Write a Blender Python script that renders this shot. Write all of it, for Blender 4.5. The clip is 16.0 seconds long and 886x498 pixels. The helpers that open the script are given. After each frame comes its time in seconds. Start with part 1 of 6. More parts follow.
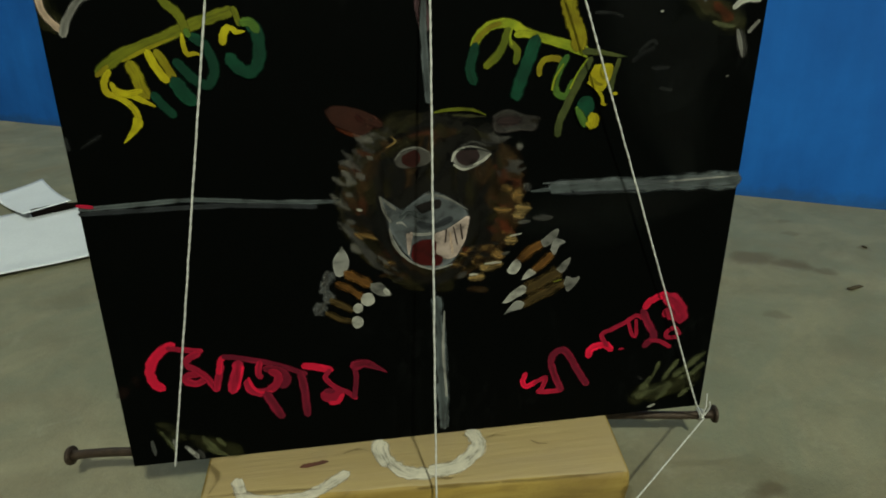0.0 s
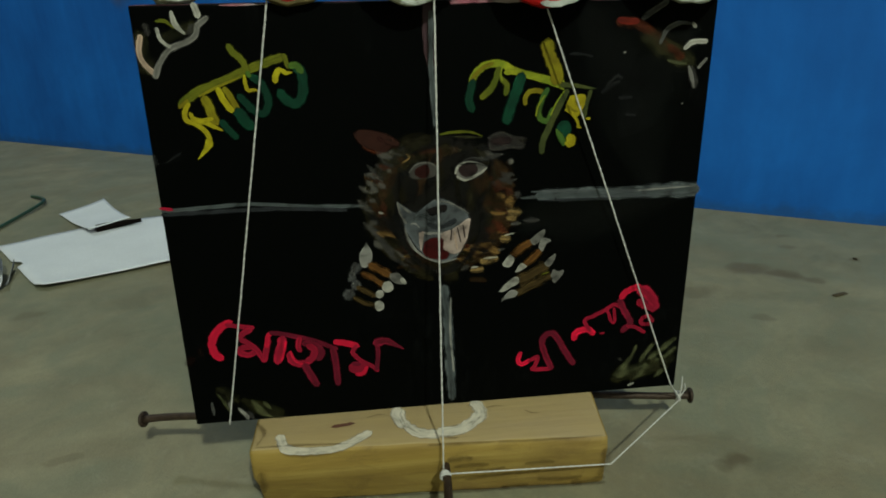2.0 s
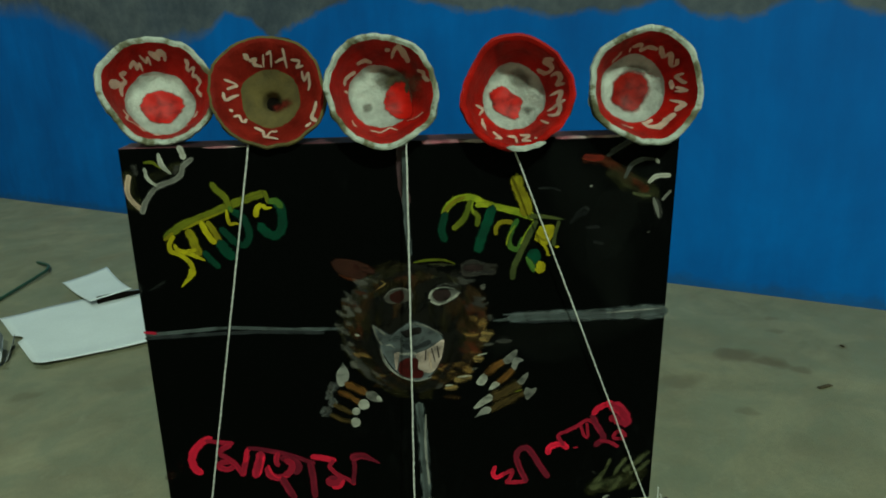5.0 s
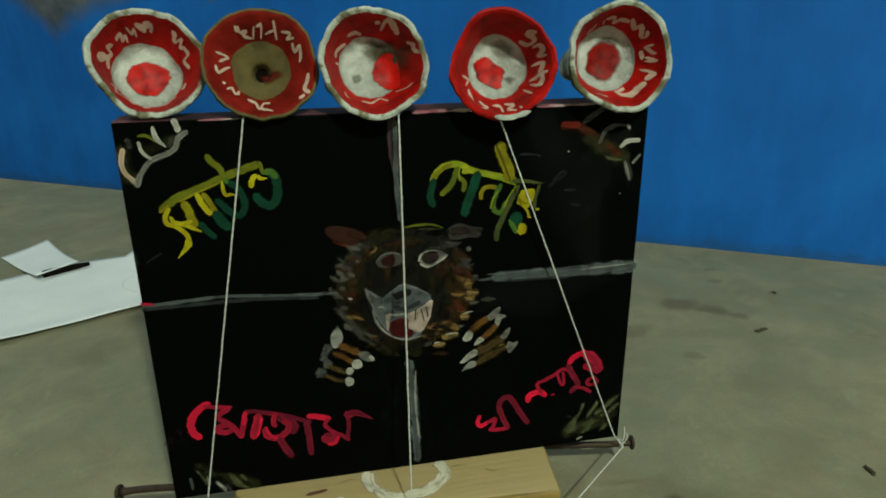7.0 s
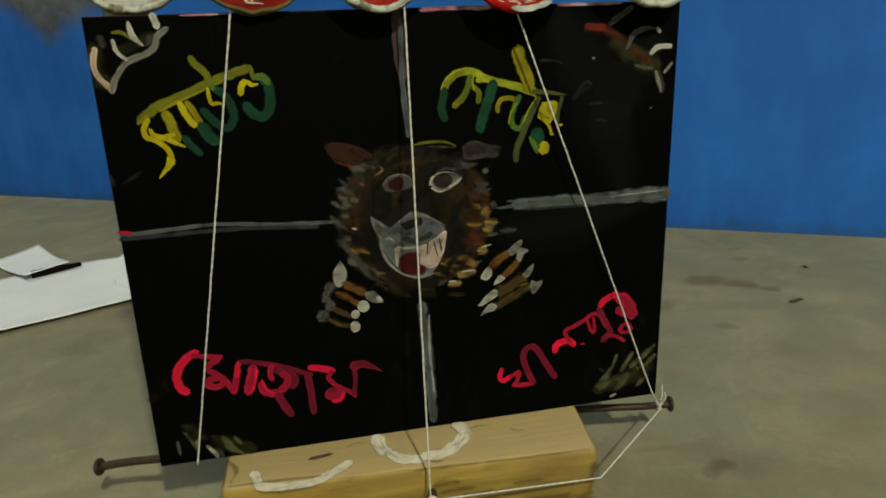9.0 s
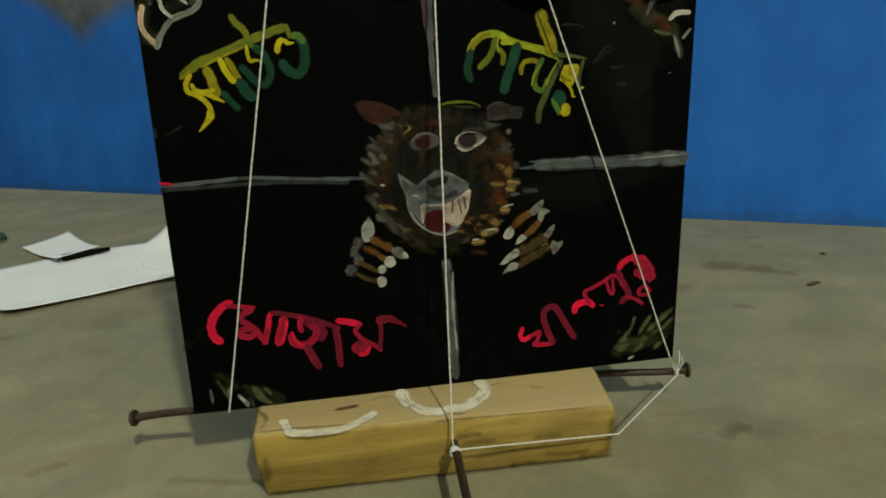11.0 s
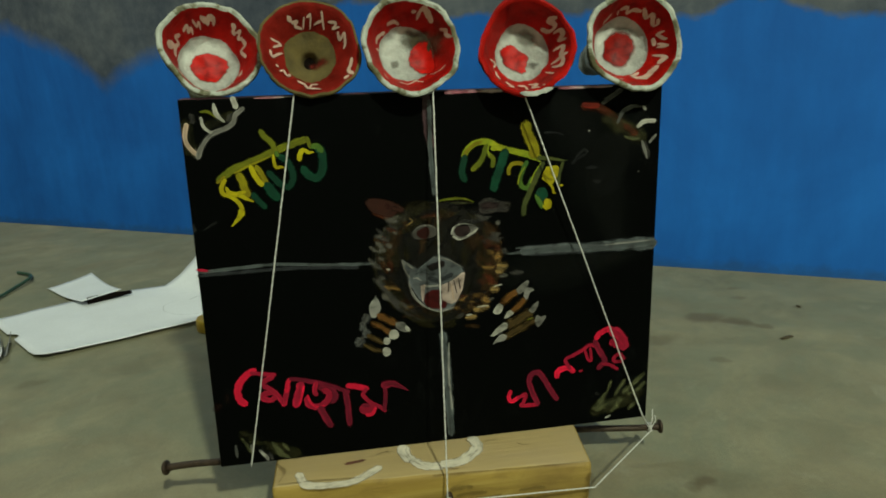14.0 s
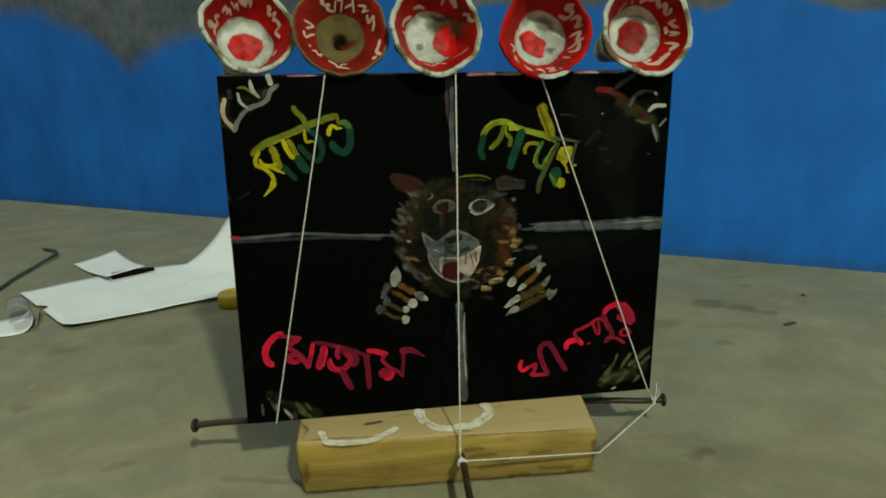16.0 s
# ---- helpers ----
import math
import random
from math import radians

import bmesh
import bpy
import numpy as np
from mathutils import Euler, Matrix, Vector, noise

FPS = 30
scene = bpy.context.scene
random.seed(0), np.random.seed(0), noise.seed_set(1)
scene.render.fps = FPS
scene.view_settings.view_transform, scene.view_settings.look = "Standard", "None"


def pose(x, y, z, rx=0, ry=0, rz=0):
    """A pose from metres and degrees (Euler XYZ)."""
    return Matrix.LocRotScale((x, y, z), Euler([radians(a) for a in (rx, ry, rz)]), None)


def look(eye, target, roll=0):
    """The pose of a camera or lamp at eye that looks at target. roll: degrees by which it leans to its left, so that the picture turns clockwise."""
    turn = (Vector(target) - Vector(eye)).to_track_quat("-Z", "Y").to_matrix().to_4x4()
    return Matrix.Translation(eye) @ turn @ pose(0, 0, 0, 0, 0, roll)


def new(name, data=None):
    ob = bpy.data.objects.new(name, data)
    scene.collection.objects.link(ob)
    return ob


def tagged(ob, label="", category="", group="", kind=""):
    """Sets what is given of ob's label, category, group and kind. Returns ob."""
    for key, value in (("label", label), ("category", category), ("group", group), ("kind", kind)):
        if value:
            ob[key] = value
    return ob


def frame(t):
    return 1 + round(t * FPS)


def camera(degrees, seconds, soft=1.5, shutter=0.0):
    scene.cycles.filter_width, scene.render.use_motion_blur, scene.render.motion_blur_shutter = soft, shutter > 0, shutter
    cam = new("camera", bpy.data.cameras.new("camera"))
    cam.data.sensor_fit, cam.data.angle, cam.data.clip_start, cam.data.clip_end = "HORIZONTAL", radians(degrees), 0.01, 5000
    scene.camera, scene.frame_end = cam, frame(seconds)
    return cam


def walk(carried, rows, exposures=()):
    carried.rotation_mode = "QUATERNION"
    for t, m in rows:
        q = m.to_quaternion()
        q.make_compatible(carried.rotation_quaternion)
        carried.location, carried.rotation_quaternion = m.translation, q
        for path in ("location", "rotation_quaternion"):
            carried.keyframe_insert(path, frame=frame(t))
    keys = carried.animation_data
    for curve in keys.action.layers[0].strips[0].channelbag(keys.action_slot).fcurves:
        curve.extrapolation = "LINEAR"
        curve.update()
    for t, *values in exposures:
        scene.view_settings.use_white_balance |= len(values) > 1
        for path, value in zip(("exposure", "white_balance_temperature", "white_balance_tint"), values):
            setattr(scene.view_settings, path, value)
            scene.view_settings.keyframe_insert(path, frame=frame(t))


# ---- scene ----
cam = camera(65.7, 16.0, 1.8)
PATH = [
    (0, (0.04, -0.355, 0.342), (0.325, 1.46, -0.447), -1.9),
    (0.5, (0.055, -0.366, 0.355), (0.32, 1.488, -0.347), -1.1),
    (1, (0.061, -0.391, 0.368), (0.284, 1.484, -0.292), -2.4),
    (1.5, (0.052, -0.418, 0.364), (0.256, 1.446, -0.331), -2.9),
    (2, (0.045, -0.444, 0.357), (0.239, 1.413, -0.36), -2.8),
    (2.5, (0.062, -0.444, 0.369), (0.265, 1.426, -0.31), -2.4),
    (3, (0.066, -0.432, 0.374), (0.249, 1.458, -0.253), -2.6),
    (3.5, (0.068, -0.413, 0.374), (0.232, 1.486, -0.234), -2.7),
    (4, (0.076, -0.412, 0.394), (0.252, 1.495, -0.182), -2.8),
    (4.2, (0.075, -0.42, 0.4), (0.235, 1.486, -0.185), -3.0),
    (6.3, (0.053, -0.461, 0.425), (0.33, 1.415, -0.209), -1.9),
    (6.5, (0.045, -0.466, 0.424), (0.349, 1.385, -0.268), -2.1),
    (7, (0.029, -0.46, 0.427), (0.394, 1.37, -0.292), -2.2),
    (7.5, (0.023, -0.453, 0.391), (0.397, 1.376, -0.326), -2.2),
    (8, (0.019, -0.432, 0.364), (0.391, 1.402, -0.34), -2.8),
    (8.5, (0.019, -0.433, 0.338), (0.38, 1.417, -0.328), -3.6),
    (8.7, (0.023, -0.431, 0.338), (0.392, 1.428, -0.299), -3.7),
    (10.8, (0.013, -0.46, 0.311), (0.336, 1.426, -0.274), -3.7),
    (11, (0.01, -0.458, 0.308), (0.336, 1.427, -0.278), -3.6),
    (11.5, (0.01, -0.46, 0.309), (0.329, 1.427, -0.272), -3.9),
    (12, (0.011, -0.459, 0.309), (0.324, 1.426, -0.278), -4.1),
    (12.5, (0.017, -0.453, 0.33), (0.374, 1.451, -0.166), -4.4),
    (13, (0.017, -0.469, 0.351), (0.361, 1.434, -0.157), -3.6),
    (13.5, (0.011, -0.503, 0.368), (0.344, 1.4, -0.148), -3.2),
    (14, (0.009, -0.514, 0.37), (0.327, 1.389, -0.158), -3.3),
    (14.5, (0.002, -0.535, 0.374), (0.309, 1.368, -0.159), -3.1),
    (15, (-0.002, -0.544, 0.37), (0.302, 1.356, -0.175), -2.8),
    (15.5, (-0.005, -0.545, 0.367), (0.29, 1.355, -0.18), -2.6),
    (16, (-0.004, -0.547, 0.363), (0.284, 1.356, -0.182), -2.3),
]
EXPOSURES = [(0.0, -0.10, 6250, 14), (1.0, -0.27, 6400, -2), (2.0, -0.28, 6000, 14), (3.0, -0.33, 6100, 5), (4.2, -0.36, 5850, -8), (6.3, -0.08, 5900, -6), (6.6, -0.06, 6150, 2), (7.0, -0.05, 6150, 6), (7.5, -0.02, 6200, 2), (8.0, 0.02, 6450, 15), (8.5, 0.0, 6830, 21), (11.0, 0.02, 6650, 16), (11.5, 0.02, 6600, 20), (12.5, 0.0, 6550, 12), (13.0, 0.0, 6580, 12), (13.5, 0.0, 6770, 16), (14.0, 0.0, 6450, 8), (16.0, 0.03, 6400, 9)]
walk(cam, [(t, look(eye, target, roll)) for t, eye, target, roll in PATH], EXPOSURES)

# ---- light ----
world = bpy.data.worlds.new("room_air")
world.use_nodes = True
world.node_tree.nodes["Background"].inputs[0].default_value = (0.5, 0.6, 0.8, 1)
world.node_tree.nodes["Background"].inputs[1].default_value = 0.02
scene.world = world


def lamp(name, place, watts, radius, colour):
    data = bpy.data.lights.new(name, "POINT")
    data.energy, data.shadow_soft_size, data.color = watts, radius, colour
    ob = new(name, data)
    ob.location = place
    return ob


lamp("room_bulb", (0.62, -2.40, 2.38), 340.0, 0.07, (0.92, 1.0, 0.76))
# unseen fill light, added to lift the papers and far floor at left
lamp("far_fill", (-1.30, 1.15, 2.05), 48.0, 0.10, (0.88, 1.0, 0.88))


# ---- materials ----
def nodes_of(name):
    m = bpy.data.materials.new(name)
    m.use_nodes = True
    t = m.node_tree
    return m, t, t.nodes["Principled BSDF"]


def add(t, kind, **values):
    n = t.nodes.new(kind)
    for key, value in values.items():
        if key in ("operation", "blend_type", "data_type", "noise_dimensions", "feature"):
            if key == "operation":
                n.operation = value
            elif key == "blend_type":
                n.blend_type = value
            elif key == "data_type":
                n.data_type = value
            elif key == "feature":
                n.feature = value
        else:
            n.inputs[key].default_value = value
    return n


def grain(t, scale, detail=4.0, rough=0.55, stretch=(1, 1, 1), distortion=0.0):
    """Noise in object space, in features per metre; returns its factor socket."""
    c = add(t, "ShaderNodeTexCoord")
    m = add(t, "ShaderNodeMapping", Scale=stretch)
    t.links.new(c.outputs["Object"], m.inputs["Vector"])
    n = add(t, "ShaderNodeTexNoise", Scale=scale, Detail=detail, Roughness=rough, Distortion=distortion)
    t.links.new(m.outputs[0], n.inputs["Vector"])
    return n.outputs["Fac"]


def ramp(t, fac, stops):
    r = add(t, "ShaderNodeValToRGB")
    e = r.color_ramp.elements
    while len(e) < len(stops):
        e.new(0.5)
    for el, (at, colour) in zip(e, stops):
        el.position = at
        el.color = (*colour, 1) if len(colour) == 3 else colour
    t.links.new(fac, r.inputs[0])
    return r.outputs[0]


def mix(t, fac, a, b, how="MIX"):
    n = t.nodes.new("ShaderNodeMix")
    n.data_type, n.blend_type = "RGBA", how
    for sock, val in ((n.inputs[0], fac), (n.inputs[6], a), (n.inputs[7], b)):
        if isinstance(val, (int, float)):
            sock.default_value = val
        elif isinstance(val, tuple):
            sock.default_value = (*val, 1)
        else:
            t.links.new(val, sock)
    return n.outputs[2]


def calc(t, op, a, b=0.0, clamp=False):
    n = t.nodes.new("ShaderNodeMath")
    n.operation, n.use_clamp = op, clamp
    for sock, val in zip(n.inputs, (a, b)):
        if isinstance(val, (int, float)):
            sock.default_value = val
        else:
            t.links.new(val, sock)
    return n.outputs[0]


def relief(t, bsdf, height, strength, distance):
    b = add(t, "ShaderNodeBump", Strength=strength, Distance=distance)
    t.links.new(height, b.inputs["Height"])
    t.links.new(b.outputs[0], bsdf.inputs["Normal"])


def shade(c, k):
    return tuple(min(1.0, v * k) for v in c)


def surface(name, colour, rough=0.6, scale=60.0, vary=0.35, fine=600.0, bump=0.3, depth=0.001, stretch=(1, 1, 1), metal=0.0, spec=0.5):
    """A plain material with two scales of variation and fine relief."""
    m, t, b = nodes_of(name)
    big = grain(t, scale, 5, 0.6, stretch)
    tiny = grain(t, fine, 3, 0.6, stretch)
    col = ramp(t, big, [(0.3, shade(colour, 1 - vary)), (0.7, shade(colour, 1 + vary))])
    col = mix(t, calc(t, "MULTIPLY", tiny, 0.35), col, shade(colour, 0.55))
    t.links.new(col, b.inputs["Base Color"])
    b.inputs["Metallic"].default_value = metal
    b.inputs["Specular IOR Level"].default_value = spec
    t.links.new(calc(t, "ADD", calc(t, "MULTIPLY", big, 0.25), rough - 0.12, True), b.inputs["Roughness"])
    relief(t, b, calc(t, "ADD", calc(t, "MULTIPLY", big, 0.5), tiny), bump, depth)
    return m


def brush(name, colour, cover=0.85, rough=0.5, soft=0.30, rag=0.30, most=1.0, other=None, pooled=True):
    """Hand-brushed poster paint: bristle streaks along the stroke, thin and broken towards its edges.
    soft: how far the edge fades in; rag: how much the bristles break it up; most: the paint's greatest cover;
    other: a second pigment, worked in unevenly."""
    m, t, b = nodes_of(name)
    at = add(t, "ShaderNodeAttribute")
    at.attribute_name = "brush"
    sep = add(t, "ShaderNodeSeparateXYZ")
    t.links.new(at.outputs["Vector"], sep.inputs[0])
    along, across, full = sep.outputs
    v = add(t, "ShaderNodeCombineXYZ")
    t.links.new(calc(t, "MULTIPLY", along, 90.0), v.inputs[0])
    t.links.new(calc(t, "MULTIPLY", across, 3.4), v.inputs[1])
    n = add(t, "ShaderNodeTexNoise", Scale=1.0, Detail=4.0, Roughness=0.6)
    t.links.new(v.outputs[0], n.inputs["Vector"])
    bristle = n.outputs["Fac"]
    broad = grain(t, 75, 4, 0.55, (1, 1, 1), 0.6)
    thin = calc(t, "ADD", calc(t, "MULTIPLY", bristle, 0.5), calc(t, "MULTIPLY", broad, 0.5))
    col = ramp(t, thin, [(0.34, shade(colour, cover * 0.34)), (0.50, colour), (0.66, shade(colour, 1.35))])
    # wet paint pools towards the sides of a stroke and stays thin in its middle
    pool = ramp(t, full, [(0.0, (1.0, 1.0, 1.0)), (0.35, (1.15, 1.15, 1.15)), (0.8, (0.72, 0.72, 0.72))])
    if pooled:
        col = mix(t, 1.0, col, pool, "MULTIPLY")
    if other:
        patchy = grain(t, 38, 3, 0.5, (1, 1, 1), 0.4)
        col = mix(t, ramp(t, patchy, [(0.42, (0, 0, 0)), (0.60, (0.85, 0.85, 0.85))]), col, other)
    t.links.new(col, b.inputs["Base Color"])
    b.inputs["Roughness"].default_value = rough
    b.inputs["Specular IOR Level"].default_value = 0.15
    edge = calc(t, "ADD", full, calc(t, "MULTIPLY", calc(t, "SUBTRACT", thin, 0.5), rag * 3.0))
    r = add(t, "ShaderNodeMapRange")
    r.interpolation_type = "SMOOTHSTEP"
    r.inputs["From Max"].default_value, r.inputs["To Max"].default_value = soft, most
    t.links.new(edge, r.inputs["Value"])
    t.links.new(r.outputs[0], b.inputs["Alpha"])
    relief(t, b, bristle, 0.3, 0.0003)
    return m


def floor_material():
    m, t, b = nodes_of("worn_concrete")
    c = add(t, "ShaderNodeTexCoord").outputs["Object"]
    broad = grain(t, 2.6, 5, 0.6, (1, 1, 1), 0.8)
    cloud = grain(t, 14, 6, 0.65, (1, 1, 1), 0.4)
    sand = grain(t, 240, 4, 0.7)
    pores = grain(t, 700, 2, 0.5)
    col = ramp(t, broad, [(0.3, (0.185, 0.186, 0.112)), (0.5, (0.27, 0.250, 0.146)), (0.7, (0.355, 0.300, 0.168))])
    col = mix(t, 0.48, col, ramp(t, cloud, [(0.32, (0.13, 0.122, 0.074)), (0.5, (0.25, 0.230, 0.138)), (0.72, (0.40, 0.358, 0.214))]))
    tint = grain(t, 7.5, 4, 0.6, (1, 1, 1), 1.2)
    col = mix(t, ramp(t, tint, [(0.42, (0.55, 0.55, 0.55)), (0.56, (0, 0, 0))]), col, (0.185, 0.200, 0.128))
    soil = grain(t, 6.5, 6, 0.7, (1, 1, 1), 1.0)
    col = mix(t, ramp(t, soil, [(0.48, (0, 0, 0)), (0.66, (0.48, 0.48, 0.48))]), col, (0.215, 0.170, 0.090))
    chalk = grain(t, 22, 6, 0.72, (1, 1, 1), 0.6)
    col = mix(t, ramp(t, chalk, [(0.58, (0, 0, 0)), (0.74, (0.4, 0.4, 0.4))]), col, (0.40, 0.385, 0.27))
    col = mix(t, calc(t, "MULTIPLY", sand, 0.45), col, (0.11, 0.105, 0.085))
    # damp marks left by feet and spilled water
    warp = add(t, "ShaderNodeTexNoise", Scale=30.0, Detail=4.0)
    t.links.new(c, warp.inputs["Vector"])
    w = t.nodes.new("ShaderNodeVectorMath")
    w.operation = "MULTIPLY_ADD"
    t.links.new(warp.outputs["Color"], w.inputs[0])
    w.inputs[1].default_value, w.inputs[2].default_value = (0.035, 0.035, 0), (-0.0175, -0.0175, 0)
    v = t.nodes.new("ShaderNodeVectorMath")
    v.operation = "ADD"
    t.links.new(c, v.inputs[0])
    t.links.new(w.outputs[0], v.inputs[1])
    sep = add(t, "ShaderNodeSeparateXYZ")
    t.links.new(v.outputs[0], sep.inputs[0])
    total = None
    for x, y, rx, ry, turn, k in MARKS:
        cs, sn = math.cos(radians(turn)), math.sin(radians(turn))
        dx, dy = calc(t, "SUBTRACT", sep.outputs[0], x), calc(t, "SUBTRACT", sep.outputs[1], y)
        a = calc(t, "DIVIDE", calc(t, "ADD", calc(t, "MULTIPLY", dx, cs), calc(t, "MULTIPLY", dy, sn)), rx)
        e = calc(t, "DIVIDE", calc(t, "SUBTRACT", calc(t, "MULTIPLY", dy, cs), calc(t, "MULTIPLY", dx, sn)), ry)
        d = calc(t, "ADD", calc(t, "MULTIPLY", a, a), calc(t, "MULTIPLY", e, e))
        spot = calc(t, "MULTIPLY", calc(t, "SUBTRACT", 1.25, d, True), k)
        total = spot if total is None else calc(t, "MAXIMUM", total, spot)
    col = mix(t, total, col, (0.115, 0.088, 0.046))
    t.links.new(col, b.inputs["Base Color"])
    t.links.new(calc(t, "SUBTRACT", 0.78, calc(t, "MULTIPLY", cloud, 0.3)), b.inputs["Roughness"])
    relief(t, b, calc(t, "ADD", calc(t, "MULTIPLY", cloud, 1.5), calc(t, "ADD", sand, calc(t, "MULTIPLY", pores, 0.5))), 0.35, 0.002)
    return m


# centre, half axes, turn and depth of the damp marks on the floor
MARKS = [
    (0.517, 0.318, 0.028, 0.020, -20, 0.75), (0.548, 0.292, 0.026, 0.016, -35, 0.8), (0.574, 0.268, 0.018, 0.010, -20, 0.6),
    (0.418, 0.266, 0.034, 0.016, 10, 0.5), (0.309, -0.032, 0.013, 0.012, 0, 0.8), (-0.376, 0.214, 0.016, 0.010, 0, 0.4), (-0.230, 0.065, 0.015, 0.008, 0, 0.45), (0.660, 0.312, 0.010, 0.009, 0, 0.7),
    (0.462, 0.184, 0.012, 0.010, 0, 0.5), (0.626, 0.416, 0.012, 0.007, 0, 0.5), (-0.387, 0.377, 0.022, 0.013, 20, 0.5),
    (-0.260, 0.400, 0.050, 0.030, 40, 0.22), (0.606, 0.376, 0.012, 0.008, 0, 0.5),
]


# along the wall and up it, in metres: where the blue paint ends
PAINT_EDGE = [(-1.25, 0.50), (-0.95, 0.485), (-0.87, 0.45), (-0.79, 0.425), (-0.70, 0.375), (-0.65, 0.325), (-0.595, 0.36), (-0.52, 0.385), (-0.43, 0.405), (-0.37, 0.43), (-0.32, 0.468),
              (-0.25, 0.444), (-0.207, 0.405), (-0.168, 0.426), (-0.12, 0.442), (-0.045, 0.462), (0.05, 0.486), (0.15, 0.463), (0.25, 0.438), (0.314, 0.446), (0.394, 0.422), (0.45, 0.431),
              (0.495, 0.424), (0.576, 0.444), (0.607, 0.418), (0.69, 0.409), (0.715, 0.422), (0.745, 0.436), (0.79, 0.43), (0.86, 0.402), (0.92, 0.391), (1.25, 0.40)]


def wall_material():
    """Blue distemper over grey cement; the paint stops at a ragged line, with runs hanging below it."""
    m, t, b = nodes_of("blue_distemper")
    c = add(t, "ShaderNodeTexCoord").outputs["Object"]
    sep = add(t, "ShaderNodeSeparateXYZ")
    t.links.new(c, sep.inputs[0])
    s, z = sep.outputs[0], sep.outputs[2]
    edge = grain(t, 5.5, 6, 0.6, (1, 1, 1), 0.5)
    rag = grain(t, 30, 5, 0.65)
    cloud = grain(t, 3.2, 5, 0.6, (1, 1, 1), 0.4)
    streak = grain(t, 16, 5, 0.6, (1, 1, 0.25))
    fine = grain(t, 180, 4, 0.65)
    # height of the paint's upper edge along the wall, from s = -1.25 to 1.25 m, in parts of 0.25 m above 0.30 m
    span = calc(t, "DIVIDE", calc(t, "ADD", s, 1.25), 2.5, True)
    rise = ramp(t, span, [((at + 1.25) / 2.5, ((high - 0.30) / 0.25,) * 3) for at, high in PAINT_EDGE])
    h = calc(t, "ADD", z, calc(t, "ADD", calc(t, "MULTIPLY", calc(t, "SUBTRACT", edge, 0.5), 0.020), calc(t, "MULTIPLY", calc(t, "SUBTRACT", rag, 0.5), 0.030)))
    over = calc(t, "SUBTRACT", h, calc(t, "ADD", calc(t, "MULTIPLY", rise, 0.25), 0.30))
    # worn away softly at one end, brushed off sharply along the rest
    crisp = calc(t, "ADD", 20.0, calc(t, "MULTIPLY", calc(t, "MULTIPLY", calc(t, "ADD", s, 0.45), 6.0, True), 60.0))
    bare = calc(t, "MULTIPLY", over, crisp, True)
    blue = ramp(t, cloud, [(0.3, (0.005, 0.074, 0.32)), (0.5, (0.008, 0.116, 0.47)), (0.7, (0.013, 0.165, 0.62))])
    blue = mix(t, 0.4, blue, ramp(t, streak, [(0.3, (0.005, 0.078, 0.33)), (0.7, (0.012, 0.160, 0.60))]))
    blue = mix(t, calc(t, "MULTIPLY", fine, 0.2), blue, (0.012, 0.10, 0.42))
    cement = ramp(t, calc(t, "ADD", calc(t, "MULTIPLY", edge, 0.6), calc(t, "MULTIPLY", rag, 0.4)), [(0.35, (0.040, 0.042, 0.040)), (0.5, (0.085, 0.09, 0.088)), (0.68, (0.15, 0.155, 0.15))])
    col = mix(t, calc(t, "MULTIPLY", bare, 0.93), blue, cement)
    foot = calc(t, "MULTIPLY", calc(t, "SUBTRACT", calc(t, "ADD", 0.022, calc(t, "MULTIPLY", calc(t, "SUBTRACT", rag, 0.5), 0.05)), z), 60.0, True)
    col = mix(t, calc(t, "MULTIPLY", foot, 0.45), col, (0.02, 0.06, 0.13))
    t.links.new(col, b.inputs["Base Color"])
    b.inputs["Roughness"].default_value = 0.75
    b.inputs["Specular IOR Level"].default_value = 0.25
    relief(t, b, calc(t, "ADD", calc(t, "MULTIPLY", cloud, 3.0), rag), 0.22, 0.003)
    return m


def wood_material(name, pale):
    m, t, b = nodes_of(name)
    fibre = grain(t, 40, 6, 0.6, (0.09, 1, 1), 1.2)
    fine = grain(t, 300, 4, 0.6, (0.06, 1, 1))
    blotch = grain(t, 13, 5, 0.6, (0.7, 1, 1), 0.5)
    col = ramp(t, fibre, [(0.25, (0.20, 0.128, 0.025)), (0.5, (0.335, 0.230, 0.046)), (0.75, (0.45, 0.330, 0.085))])
    col = mix(t, calc(t, "MULTIPLY", fine, 0.4), col, (0.22, 0.125, 0.04))
    col = mix(t, ramp(t, blotch, [(0.47, (0, 0, 0)), (0.70, (0.70, 0.70, 0.70))]), col, (0.165, 0.098, 0.032))
    smudge = grain(t, 55, 5, 0.7, (0.5, 1, 1), 0.8)
    col = mix(t, ramp(t, smudge, [(0.54, (0, 0, 0)), (0.72, (0.5, 0.5, 0.5))]), col, (0.13, 0.075, 0.022))
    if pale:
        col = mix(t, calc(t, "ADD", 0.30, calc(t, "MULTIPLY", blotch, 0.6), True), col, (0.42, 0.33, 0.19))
    t.links.new(col, b.inputs["Base Color"])
    b.inputs["Roughness"].default_value = 0.6
    b.inputs["Specular IOR Level"].default_value = 0.3
    relief(t, b, calc(t, "ADD", fibre, fine), 0.4, 0.0012)
    return m


